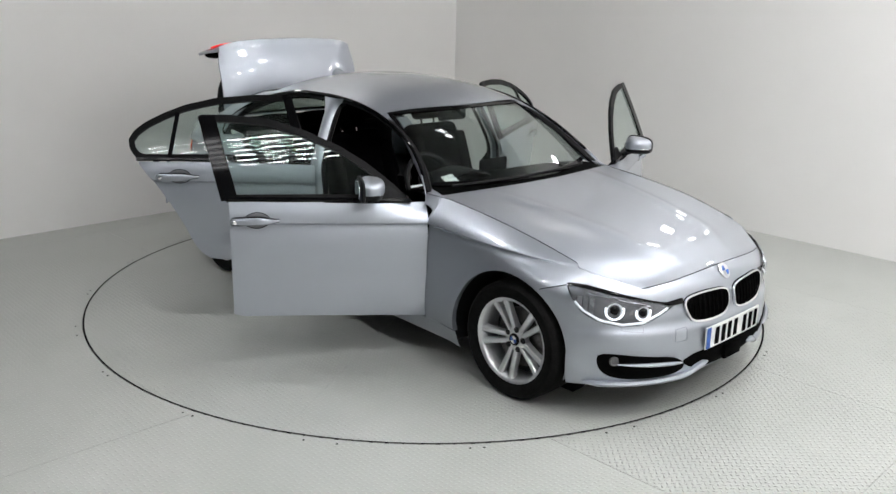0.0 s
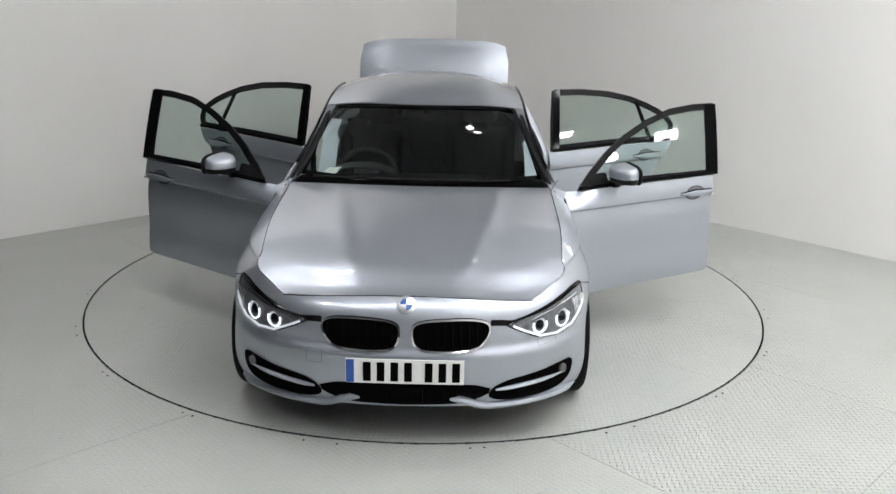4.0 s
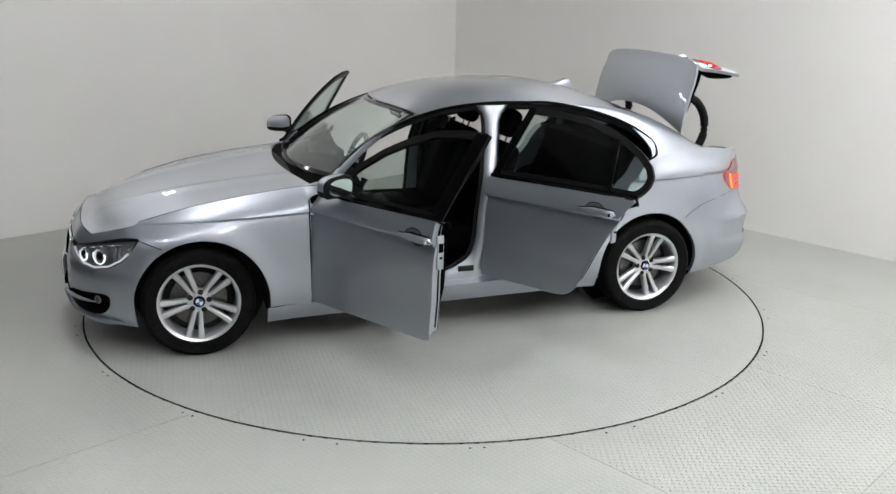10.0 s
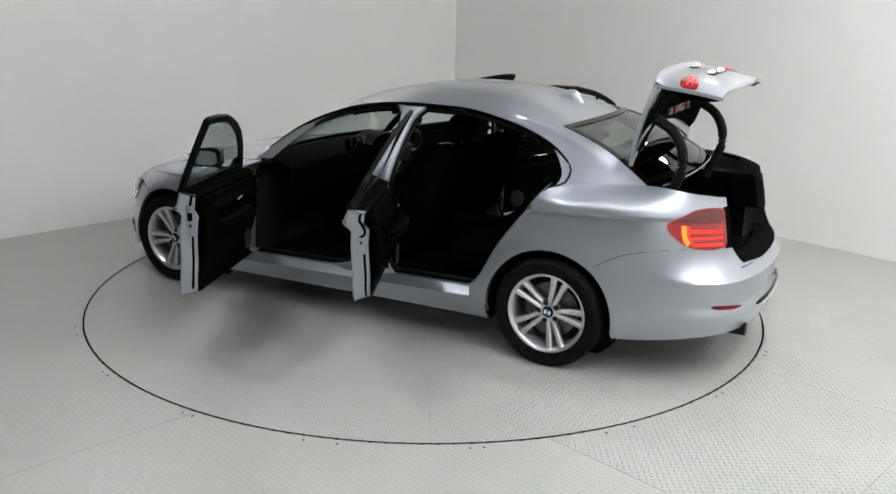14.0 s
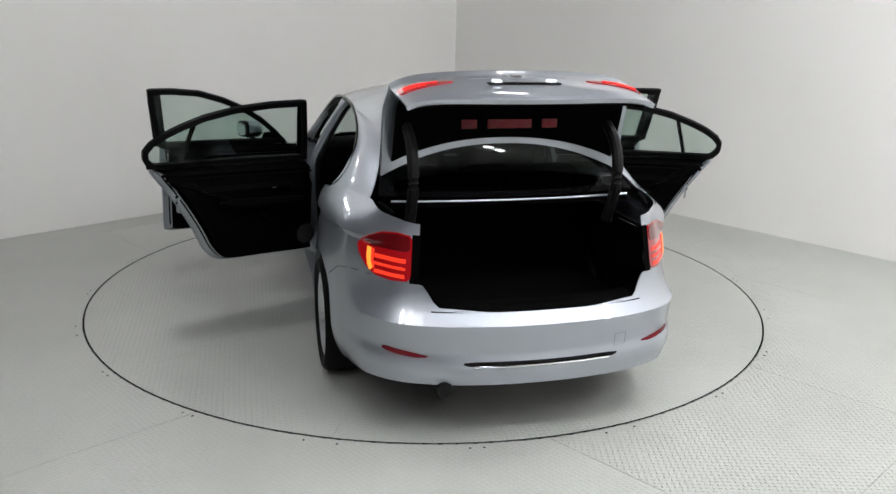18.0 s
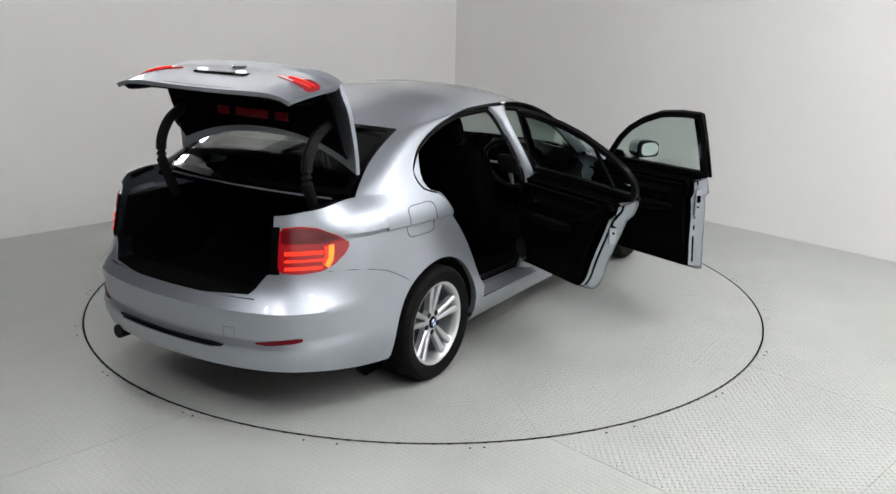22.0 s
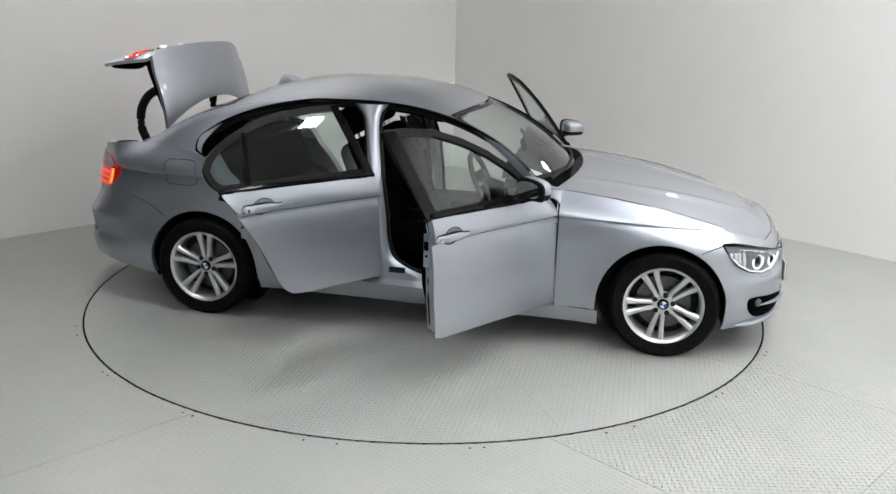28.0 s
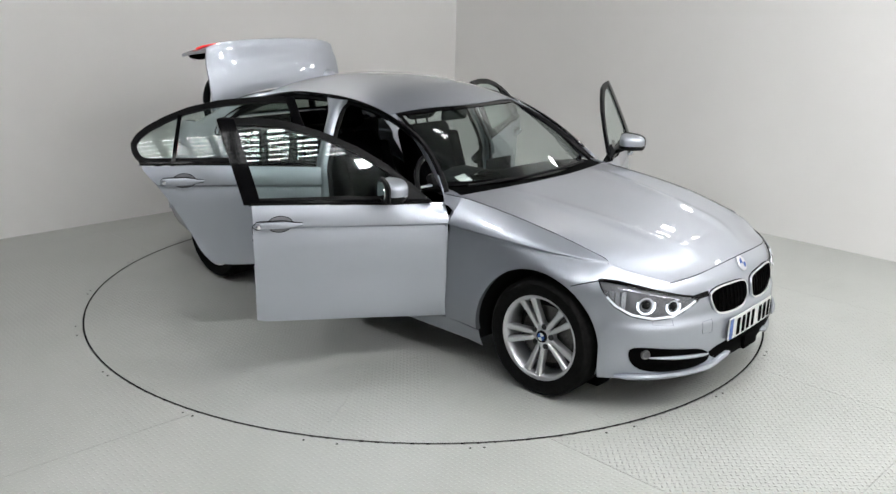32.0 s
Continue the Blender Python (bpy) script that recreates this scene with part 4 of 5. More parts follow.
def greenhouse(car):
    def roof(s, w):
        front, back = .205 - .125 * w * w, -1.39 + .07 * w * w
        x = front + (back - front) * s
        r = rail_at(x)
        y = w * (r[1] - .006)
        zc = roof_z(x)
        return (x, y, zc + (r[2] - .0 - zc) * abs(w) ** 2.6)
    part("roof", sheet(roof, spread(0, 1, 36), spread(-1, 1, 37), .005), PAINT, car)
    part("headlining", sheet(lambda s, w: tuple(Vector(roof(s, w * .96)) - Vector((0, 0, .05))), spread(.03, .97, 20), spread(-1, 1, 17), .01), CLOTH, car, "dark headlining")
    part("windscreen", sheet(lambda s, w: tuple(screen_point(s, w)), spread(0, 1, 14), spread(-1, 1, 25), .004), SCREEN_GLASS, car, "tinted windscreen").visible_shadow = False
    part("screen_border", band(lambda s, w: tuple(screen_point(s, w) + Vector((.004, 0, .004))), dense([(0, -1), (1, -1), (1, 1), (0, 1)], 96), [(min(max(s, .045), .96), min(max(w, -.965), .965)) for s, w in dense([(0, -1), (1, -1), (1, 1), (0, 1)], 96)], .003), GLOSS_BLACK, car, "black ceramic border of the windscreen")
    part("rear_screen", sheet(lambda s, w: tuple(rear_screen_point(s, w)), spread(0, 1, 12), spread(-1, 1, 21), .004), REAR_GLASS, car, "dark tinted rear window").visible_shadow = False
    part("rear_screen_border", band(lambda s, w: tuple(rear_screen_point(s, w) + Vector((-.003, 0, .004))), dense([(0, -1), (1, -1), (1, 1), (0, 1)], 96), [(min(max(s, .06), .93), min(max(w, -.94), .94)) for s, w in dense([(0, -1), (1, -1), (1, 1), (0, 1)], 96)], .003), GLOSS_BLACK, car, "black border of the rear window")
    # aerial fin
    def fin(s, a):
        x = -1.03 - .21 * s
        h = .064 * (math.sin(math.pi * min(s, 1) ** 1.9) ** .9) if 0 < s < 1 else 0
        w = .036 * math.sin(math.pi * (.08 + .84 * s)) ** .7
        z0 = roof_z(x) - .006
        return (x, w * math.cos(a), z0 + max(h, .004) * math.sin(a))
    part("aerial_fin", sheet(fin, spread(0, 1, 14), spread(0, math.pi, 11)), PAINT, car, "silver shark-fin aerial")
    for side in (1, -1):
        # A pillar between windscreen and door opening
        def a_pillar(s, w):
            g = Vector(screen_point(s, 1)) + Vector((-.002, .004, .0))
            r = Vector(RAIL(.0 + .37 * s))
            p = g + (r - g) * w
            p += Vector((.01, .012, .012)) * math.sin(math.pi * w) * (1 - s * .6)
            return (p.x, side * p.y, p.z)
        post = part("windscreen_pillar", sheet(a_pillar, spread(0, 1, 24), spread(0, 1, 6), .006), PAINT, car)
        # filler between wing, scuttle and pillar foot
        def foot(s, w):
            a = Vector(skin(u_of(.789), .9215 - .065 * w))
            b = Vector((.605, .716, .944)) + Vector((.13, .125, -.05)) * w
            p = a + (b - a) * s
            p.z += .008 * math.sin(math.pi * s)
            return (p.x, side * p.y, p.z)
        part("pillar_foot", sheet(foot, spread(0, 1, 5), spread(0, 1, 4), .006), PAINT, post)
        # C pillar between door opening and rear window
        def c_pillar(s, w):
            r = Vector(RAIL(1 - .47 * s))
            g = Vector(rear_screen_point(.02 + .98 * s, 1)) + Vector((.0, .004, 0))
            foot_x = -1.372 - .51 * w
            foot_p = Vector(skin(u_of(foot_x), deck_z(foot_x) - .002))
            if s < .35:
                k = s / .35
                g2 = Vector(skin(u_of(-1.882), deck_z(-1.882) - .002))
                g = g2 + (g - g2) * k
            p = r + (g - r) * w
            if s < .30:
                p = foot_p + (p - foot_p) * (s / .30) ** .8 if s > 0 else foot_p
            p += Vector((-.2, 1, .6)) * math.sin(math.pi * w) * (.018 + .012 * (1 - s)) * step(.0, .35, s)
            return (p.x, side * p.y, p.z)
        part("rear_pillar", sheet(c_pillar, spread(0, 1, 26), spread(0, 1, 12), .006), PAINT, car)
        # black seal round the door openings
        def ring(t, dx=0, dy=0, dz=0):
            r = RAIL(t)
            return (r[0] + dx, side * (r[1] + dy), r[2] + dz)
        part("roof_moulding", tube([ring(t, 0, .0, .0) for t in spread(.06, 1, 60)], .009, 6), GLOSS_BLACK, car, "black roof moulding")
        part("door_seal", tube([ring(t, 0, -.028, -.022) for t in spread(.02, .98, 60)], .020, 6), BLACK, car)
    # windscreen header and rear shelf close the shell
    part("rear_shelf", sheet(lambda s, w: (-1.40 - .54 * s, w * (.66 - .06 * s), 1.0 + .025 * s), spread(0, 1, 4), spread(-1, 1, 9), .02), CLOTH, car, "dark parcel shelf")


def hinge(car, name, x, y, side, angle, shape_bm, mat):
    """A door: a mesh whose origin is its hinge; children take closed-car coordinates less the hinge."""
    at = Vector((x, side * y, 0))
    bmesh.ops.translate(shape_bm, vec=-at, verts=shape_bm.verts)
    door = part(name, shape_bm, mat, car)
    door.matrix_basis = Matrix.Translation(at) @ pose(0, 0, 0, 0, 0, -side * angle)

    def add(pname, bm, m, label="", parent=None, sharp=False):
        bmesh.ops.translate(bm, vec=-at, verts=bm.verts)
        return part(pname, bm, m, parent or door, label, sharp)
    return door, add


def belt_glass(x, z):
    b = belt_z(x)
    return abs(skin(u_of(x), b)[1]) - .006 - .205 * max((z - b) / .40, 0) ** 1.08


# the door glass is one clean curved sheet, without the body's creases
GLASS_FIT = np.linalg.lstsq(
    np.array([(1, x, x * x, z, z * z) for x in spread(-1.4, .65, 30) for z in spread(belt_z(x), 1.34, 8)]),
    np.array([belt_glass(x, z) for x in spread(-1.4, .65, 30) for z in spread(belt_z(x), 1.34, 8)]), rcond=None)[0]


def glass_y(x, z, out=0.0):
    """The doors' window surface."""
    return float(np.dot(GLASS_FIT, (1, x, x * x, z, z * z))) + out


def door_common(add, side, skin_outline, window, steeper=0.0):
    f_in = lambda x, z: (x, side * (abs(skin(u_of(x), min(z, .99))[1]) - .085), z)
    w = lambda out: (lambda x, z: (x, side * glass_y(x, z, out), z))
    # inner steel edge and trim card
    rim, lip = inset_by(skin_outline, .006), inset_by(skin_outline, .034)
    n = len(rim)
    for mat, waist, pname in ((PAINT, False, "inner_frame"), (TRIM, True, "waist_lining")):
        bm = bmesh.new()
        a = [bm.verts.new(skin(u_of(x), z, side, -.004)) for x, z in rim]
        b = [bm.verts.new(f_in(x, z)) for x, z in lip]
        for k in range(n):
            j = (k + 1) % n
            if all(rim[m][1] > belt_z(rim[m][0]) - .035 for m in (k, j)) == waist:
                bm.faces.new((a[k], a[j], b[j], b[k]))
        bmesh.ops.delete(bm, geom=[v for v in bm.verts if not v.link_faces], context="VERTS")
        add(pname, thicken(bm, .003), mat)
    card = inset_by(skin_outline, .055)
    bulge = lambda x, z: (x, side * (abs(skin(u_of(x), min(z, .99))[1]) - .088 - .045 * step(.40, .62, z) * (1 - .3 * step(.80, .93, z))), z)
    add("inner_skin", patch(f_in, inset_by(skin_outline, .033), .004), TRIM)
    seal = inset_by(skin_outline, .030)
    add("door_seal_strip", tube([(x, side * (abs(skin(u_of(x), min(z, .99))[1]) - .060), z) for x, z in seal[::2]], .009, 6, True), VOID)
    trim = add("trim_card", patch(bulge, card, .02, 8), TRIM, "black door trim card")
    # window frame and pane
    inner = inset_by(window, .034)
    add("window_frame", band(w(.002), window, inner, .022), FRAME, "satin black window frame")
    pane = add("window_pane", patch(lambda x, z: (x, side * (glass_y(x, z, -.010) + steeper * (z - 1.15)), z), scaled(window, .955, .93), .004, 4), GLASS, "tinted side window")
    pane.visible_shadow = False
    return trim


def front_door(car, side):
    flat = smooth([(.79, .272), (.3, .305), (-.25, .340)])

    def lo(x):
        return flat(x) + .012 * max(0, (-.19 - x) / .062) ** 2 * (x < -.19)
    outline = ([(.782, z) for z in spread(.29, .885, 10)] + [(x, belt_z(x) - .012) for x in spread(.76, -.262, 16)]
               + [(-.252, z) for z in spread(.90, .42, 8)] + [(x, lo(x)) for x in spread(-.25, .76, 18)])
    body = thicken(columns(side_skin(side), spread(.782, -.19, 20) + [-.205, -.22, -.235, -.245, -.252], lo, lambda x: belt_z(x) - .012, 44, LEVELS), .003)
    door, add = hinge(car, "front_door", .775, .862, side, 66.0 if side > 0 else 60.5, body, PAINT)
    tagged(door, "silver front door standing open")
    window = dense([(.70, .905), (.605, 1.0), (.475, 1.105), (.33, 1.195), (.16, 1.272), (-.03, 1.333), (-.22, 1.356), (-.385, 1.360), (-.362, 1.24), (-.315, 1.10), (-.272, .945), (.2, .93)], 90)
    trim = door_common(add, side, dense(outline, 90), window)
    # broad black panel at the rear upright and the mirror triangle
    add("frame_panel", sheet(lambda s, t: (lambda x, z: (x, side * glass_y(x, z, .004), z))(-.276 - .096 * s - .014 + .085 * (1 - t), .95 + .402 * s), spread(0, 1, 10), spread(0, 1, 4), .01), GLOSS_BLACK)
    tri = [(.70, .905), (.585, .99), (.50, .995), (.49, .925)]
    sail = add("mirror_sail", patch(lambda x, z: (x, side * glass_y(x, z, .006), z), dense(tri, 24), .008, 3), BLACK)
    waist = add("waist_strip", tube([(x, side * (glass_y(x, belt_z(x)) + .006), belt_z(x) + .003) for x in spread(.69, -.255, 20)], .010, 6, flat=1.3), GLOSS_BLACK)
    handle(add, side, -.125, .842)
    mirror(add, side)
    latch(add, side, -.247, .80)
    inner_handle(add, side, .28, .80, trim)


def rear_door(car, side):
    back = smooth([(.385, -.925), (.46, -.990), (.60, -1.058), (.74, -1.136), (.87, -1.222), (.98, -1.295)])
    low = smooth([(-.26, .345), (-.60, .362), (-.88, .378), (-.925, .392), (-.990, .46), (-1.058, .60), (-1.136, .74), (-1.222, .87), (-1.295, .972)])
    outline = ([(-.262, z) for z in spread(.36, .93, 9)] + [(x, belt_z(x) - .012) for x in spread(-.28, -1.28, 14)]
               + [(back(z), z) for z in spread(.97, .40, 12)] + [(x, low(x)) for x in spread(-.90, -.28, 10)])
    body = thicken(columns(side_skin(side), spread(-.262, -1.295, 40), low, lambda x: belt_z(x) - .012, 44, LEVELS), .003)
    door, add = hinge(car, "rear_door", -.275, .862, side, 64.0 if side > 0 else 57.0, body, PAINT)
    tagged(door, "silver rear door standing open")
    window = dense([(-.285, .962), (-.33, 1.15), (-.395, 1.358), (-.62, 1.358), (-.85, 1.340), (-1.03, 1.302), (-1.16, 1.254), (-1.26, 1.206), (-1.325, 1.158), (-1.355, 1.110), (-1.350, 1.062), (-1.322, 1.018), (-1.28, .994), (-.8, .985)], 90)
    trim = door_common(add, side, dense(outline, 84), window, .045)
    add("frame_panel", sheet(lambda s, t: (lambda x, z: (x, side * glass_y(x, z, .004), z))(-.292 - .10 * s - .055 * t, .965 + .388 * s), spread(0, 1, 10), spread(0, 1, 4), .01), GLOSS_BLACK)
    add("division_bar", sheet(lambda s, t: (lambda x, z: (x, side * glass_y(x, z, .004), z))(-1.115 + .055 * s - .024 * t, .985 + .275 * s), spread(0, 1, 8), spread(0, 1, 3), .014), GLOSS_BLACK)
    add("waist_strip", tube([(x, side * (glass_y(x, belt_z(x)) + .006), belt_z(x) + .003) for x in spread(-.29, -1.31, 20)], .010, 6, flat=1.3), GLOSS_BLACK)
    handle(add, side, -1.075, .893)
    latch(add, side, -1.165, .83)
    inner_handle(add, side, -.55, .83, trim)


def handle(add, side, x, z):
    """A pull handle over a flat patch whose darker colour carries a shallow bowl's shade."""
    def on(out):
        return lambda a, b: skin(u_of(a), b, side, out)
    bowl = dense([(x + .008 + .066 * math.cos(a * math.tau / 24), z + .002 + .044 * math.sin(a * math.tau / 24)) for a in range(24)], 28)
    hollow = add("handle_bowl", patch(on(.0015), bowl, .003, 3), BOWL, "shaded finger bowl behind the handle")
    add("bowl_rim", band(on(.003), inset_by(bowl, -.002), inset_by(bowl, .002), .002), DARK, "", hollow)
    ends = [(x + .122 - .25 * s, (.005 + .017 * step(0, .45, s)) * (1 if s < .9 else math.sqrt(max(1 - ((s - .9) / .1) ** 2, .02)))) for s in spread(0, 1, 16)]
    gasket = dense([(a, z + h + .004) for a, h in ends] + [(a, z - h - .004) for a, h in ends[::-1]], 48)
    add("handle_gasket", patch(on(.003), gasket, .003, 3), DARK, "", hollow)
    bm = bmesh.new()
    rows = []
    for i, (a, h) in enumerate(ends):
        s = i / 15
        out = .006 + .024 * math.sin(math.pi * s) ** .5
        rows.append([bm.verts.new(skin(u_of(a), z + dz * h, side, out - drop)) for dz, drop in ((1, .010), (.9, .003), (.5, 0), (-.5, 0), (-.9, .003), (-1, .010))])
    for p, q in zip(rows, rows[1:]):
        for k in range(6):
            j = (k + 1) % 6
            bm.faces.new((p[k], p[j], q[j], q[k]))
    bm.faces.new(rows[0]), bm.faces.new(rows[-1])
    bmesh.ops.recalc_face_normals(bm, faces=bm.faces)
    bar = add("handle", bm, PAINT, "silver pull handle")
    c = Vector(skin(u_of(x - .102), z, side, .020))
    add("lock_cap", lathe([(0, .006), (.009, .005), (.012, 0)], 16, Matrix.Translation(c) @ pose(0, 0, 0, 0, 0, 0 if side > 0 else 180)), CHROME, "", bar)


def inner_handle(add, side, x, z, trim):
    y = abs(skin(u_of(x), z)[1]) - .150
    add("inner_handle", tube([(x + .05, side * y, z), (x, side * (y - .006), z + .002), (x - .06, side * (y - .004), z)], [.006, .009, .005], 8, flat=.7), CHROME, "chrome inner handle", trim)
    add("armrest", tube([(x + .15, side * (y - .0), z - .09), (x + .05, side * (y - .03), z - .085), (x - .25, side * (y - .035), z - .07), (x - .40, side * y, z - .06)], [.02, .035, .04, .02], 10, flat=.8), TRIM, "", trim)
    add("speaker_grille", lathe([(0, .012), (.05, .010), (.065, 0)], 24, Matrix.Translation((x + .18, side * (y + .02), .50)) @ pose(0, 0, 0, 0, 0, 180 if side > 0 else 0)), DARK, "", trim)


def latch(add, side, x, z):
    y = abs(skin(u_of(x), z)[1]) - .045
    add("latch_plate", box(x + .010, side * y, z - .02, .012, .042, .17, .004), PAINT)
    add("latch", box(x + .004, side * y, z + .005, .012, .026, .045, .003), VOID, "dark door latch")
    add("latch_bolt", box(x + .003, side * y, z - .045, .012, .012, .012, .003), VOID)


def mirror(add, side):
    """Door mirror: shell, black foot, glass, lamp strip."""
    c = Vector((.445, side * .935, 1.006))

    def shell(depth, shift, low, high, grow=0.0):
        """A wedge: square to the glass, drawn in towards the front and the outer end, cut flat at low and high."""
        bm = bmesh.new()
        bmesh.ops.create_uvsphere(bm, u_segments=40, v_segments=28, radius=1)
        for v in bm.verts:
            k = (abs(v.co.x) ** 2.8 + abs(v.co.y) ** 3.6 + abs(v.co.z) ** 3.4) ** (-1 / 3.2)
            p = Vector((v.co.x * k * depth / 2 + shift, v.co.y * k * (.178 + grow) / 2, v.co.z * k * (.130 + grow) / 2))
            p.x = max(p.x, -.045)
            t = min(max(p.y * side / .178 + .5, 0), 1)
            front = min(max(p.x / .10, 0), 1)
            p.z = p.z * (1.02 - .20 * t * t) * (1 - .22 * front) - .008 * t
            p.x *= (1 - .42 * t * t) if p.x > 0 else 1
            p.y *= 1 - .10 * front
            p.z = min(max(p.z, low), high)
            v.co = p + c
        bmesh.ops.remove_doubles(bm, verts=bm.verts, dist=1e-5)
        return bm
    body = add("door_mirror", shell(.146, .026, -.020, 1), PAINT, "silver door mirror with black housing and foot")
    add("mirror_housing", shell(.144, .024, -.052, -.018, .004), BLACK, "", body)
    add("mirror_bezel", shell(.030, -.036, -.054, 1, .003), BLACK, "", body)
    add("repeater", tube([(c.x + .080 - .055 * (w / .09) ** 2, c.y + side * (w + .01), c.z - .019) for w in spread(-.055, .07, 8)], .003, 6), CHROME, "thin indicator strip", body)
    add("mirror_foot", tube([(c.x - .01, c.y - side * .125, c.z - .088), (c.x - .005, c.y - side * .09, c.z - .066), (c.x, c.y - side * .05, c.z - .054)], [.034, .026, .02], 10, flat=.6), BLACK, "", body)
    g = dense(rounded([(-.072, -.042), (-.075, .040), (.0, .049), (.058, .036), (.074, .0), (.054, -.040)], .22, 2), 28)
    add("mirror_glass", patch(lambda w, z: (c.x - .0535, c.y + side * w, c.z + z), g, .004, 3), MIRROR, "mirror glass", body)


def rear_parts(car):
    a, b = u_of(-1.6225), 1.0
    plan_x = lambda t: float(np.interp(a + (b - a) * (1 - abs(t)), US, PLAN[:, 0]))

    def point(t, z, out=0.0):
        """t from -1 (right arch) over 0 (tail centre) to 1 (left arch)."""
        return skin(a + (b - a) * (1 - abs(t)), z, 1 if t >= 0 else -1, out)

    def top(t):
        if plan_x(t) > -2.24:
            return max(rear_seam(plan_x(t)), arch_low(plan_x(t), .222) + .0005)
        y = abs(point(t, .6)[1])
        return .632 + .014 * step(.20, .46, y) + .098 * step(.468, .570, y)
    half = [1 - (u_of(x) - a) / (b - a) for x in [-1.6225, -1.64, -1.66, -1.68, -1.70, -1.715, -1.73, -1.742, -1.752, -1.760, -1.765, -1.7668, -1.7672, -1.78, -1.80]]
    half += spread(half[-1] - .012, 0, 44)
    ts = [-t for t in half] + half[-2::-1]
    bumper = part("rear_bumper", thicken(columns(point, ts, lambda t: arch_low(plan_x(t), .222) + .068 * step(-1.80, -2.36, plan_x(t)), top, 26), .004), PAINT, car)
    t_of = lambda y: float(np.interp(y, [abs(point(k / 200, .4)[1]) for k in range(201)], [k / 200 for k in range(201)]))
    sign = lambda y: (t_of(abs(y)) if y >= 0 else -t_of(abs(y)))
    on = lambda out: (lambda y, z: point(sign(y), z, out))
    strip = dense(rounded([(-.385, .406), (-.30, .413), (0, .411), (.30, .413), (.385, .406), (.33, .387), (0, .380), (-.33, .387)], .2, 1), 60)
    slot = part("bumper_slot", patch(on(.004), strip, .004), GLOSS_BLACK, bumper, "dark slot with a bright strip in the bumper")
    part("slot_trim", tube([point(sign(y), .392, .012) for y in spread(-.32, .32, 16)], .005, 6), CHROME, slot)
    for s in (1, -1):
        refl = dense(rounded([(.50, .428), (.60, .446), (.70, .458), (.715, .450), (.70, .436), (.58, .423)], .2, 1), 32)
        part("reflector", patch(lambda y, z: point(s * t_of(y), z, .006), refl, .005), RED_DULL, bumper, "dark red reflector")
    cover = dense([(-.42, .432), (-.42, .492), (-.36, .492), (-.36, .432)], 28)
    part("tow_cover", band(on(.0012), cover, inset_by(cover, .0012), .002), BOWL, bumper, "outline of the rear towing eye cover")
    # ledge into the boot
    part("boot_ledge", sheet(lambda y, w: (point(sign(y), .632)[0] + .12 * w, y * (1 - .06 * w), .632 + .018 * step(0, .4, w) + .0 * w), spread(-.50, .50, 25), [0, .2, .4, .7, 1], .006), VOID, bumper)
    part("ledge_guard", sheet(lambda y, w: (point(sign(y), .632)[0] + .004 + .030 * w, y, .637 + .010 * w), spread(-.40, .40, 25), [0, .5, 1], .004), VOID, bumper, "dark scuff guard on the bumper edge")
    part("exhaust", tube([(-2.05, .44, .262), (-2.25, .44, .268), (-2.392, .44, .272)], [.032, .034, .036], 20), BLACK, car, "dark round exhaust pipe")
    # boot interior: opening frame and carpeted well
    inner_u = u_of_tail_y(.585)
    for s in (1, -1):
        def jamb(z, w):
            p = Vector(skin(inner_u, max(z, .722), s)) + Vector((.004, 0, 0))
            low = step(.722, .64, z)
            return (p.x + .16 * w + .035 + .05 * step(.93, .985, z), p.y - s * (.002 + .016 * w + .06 * low), z - .004)
        part("opening_frame", sheet(jamb, spread(.735, .945, 18), [0, .12, .3, .6, 1], .010), VOID, car, "black weather strip at the boot opening")
        def strip(z, w):
            p = Vector(skin(u_of_tail_y(.622) + (u_of_tail_y(.577) - u_of_tail_y(.622)) * w, max(z, .70), s, .004))
            return (p.x - .001, p.y, z)
        part("lamp_strip", sheet(strip, spread(.742, .955, 14), [0, .3, .6, 1], .006), VOID, car, "black strip beside the boot opening")
        gut = [(x, s * (deck_y(x) - .014), deck_z(x) - .012) for x in (-1.93, -1.97, -2.01, -2.05, -2.09)]
        part("boot_gutter", tube([tuple(path3(gut)(k / 12)) for k in range(13)], .012, 8), VOID, car)
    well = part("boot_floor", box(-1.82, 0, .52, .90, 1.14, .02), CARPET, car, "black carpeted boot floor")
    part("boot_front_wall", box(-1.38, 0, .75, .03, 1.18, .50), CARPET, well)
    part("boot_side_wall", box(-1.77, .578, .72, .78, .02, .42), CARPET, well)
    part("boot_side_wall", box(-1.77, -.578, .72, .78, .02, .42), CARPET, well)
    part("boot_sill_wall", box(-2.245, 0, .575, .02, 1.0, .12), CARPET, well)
    part("boot_rim", tube([(-1.965 + .05 * (y / .6) ** 2, y, 1.035) for y in spread(-.60, .60, 20)], .005, 6), PAINT, car)


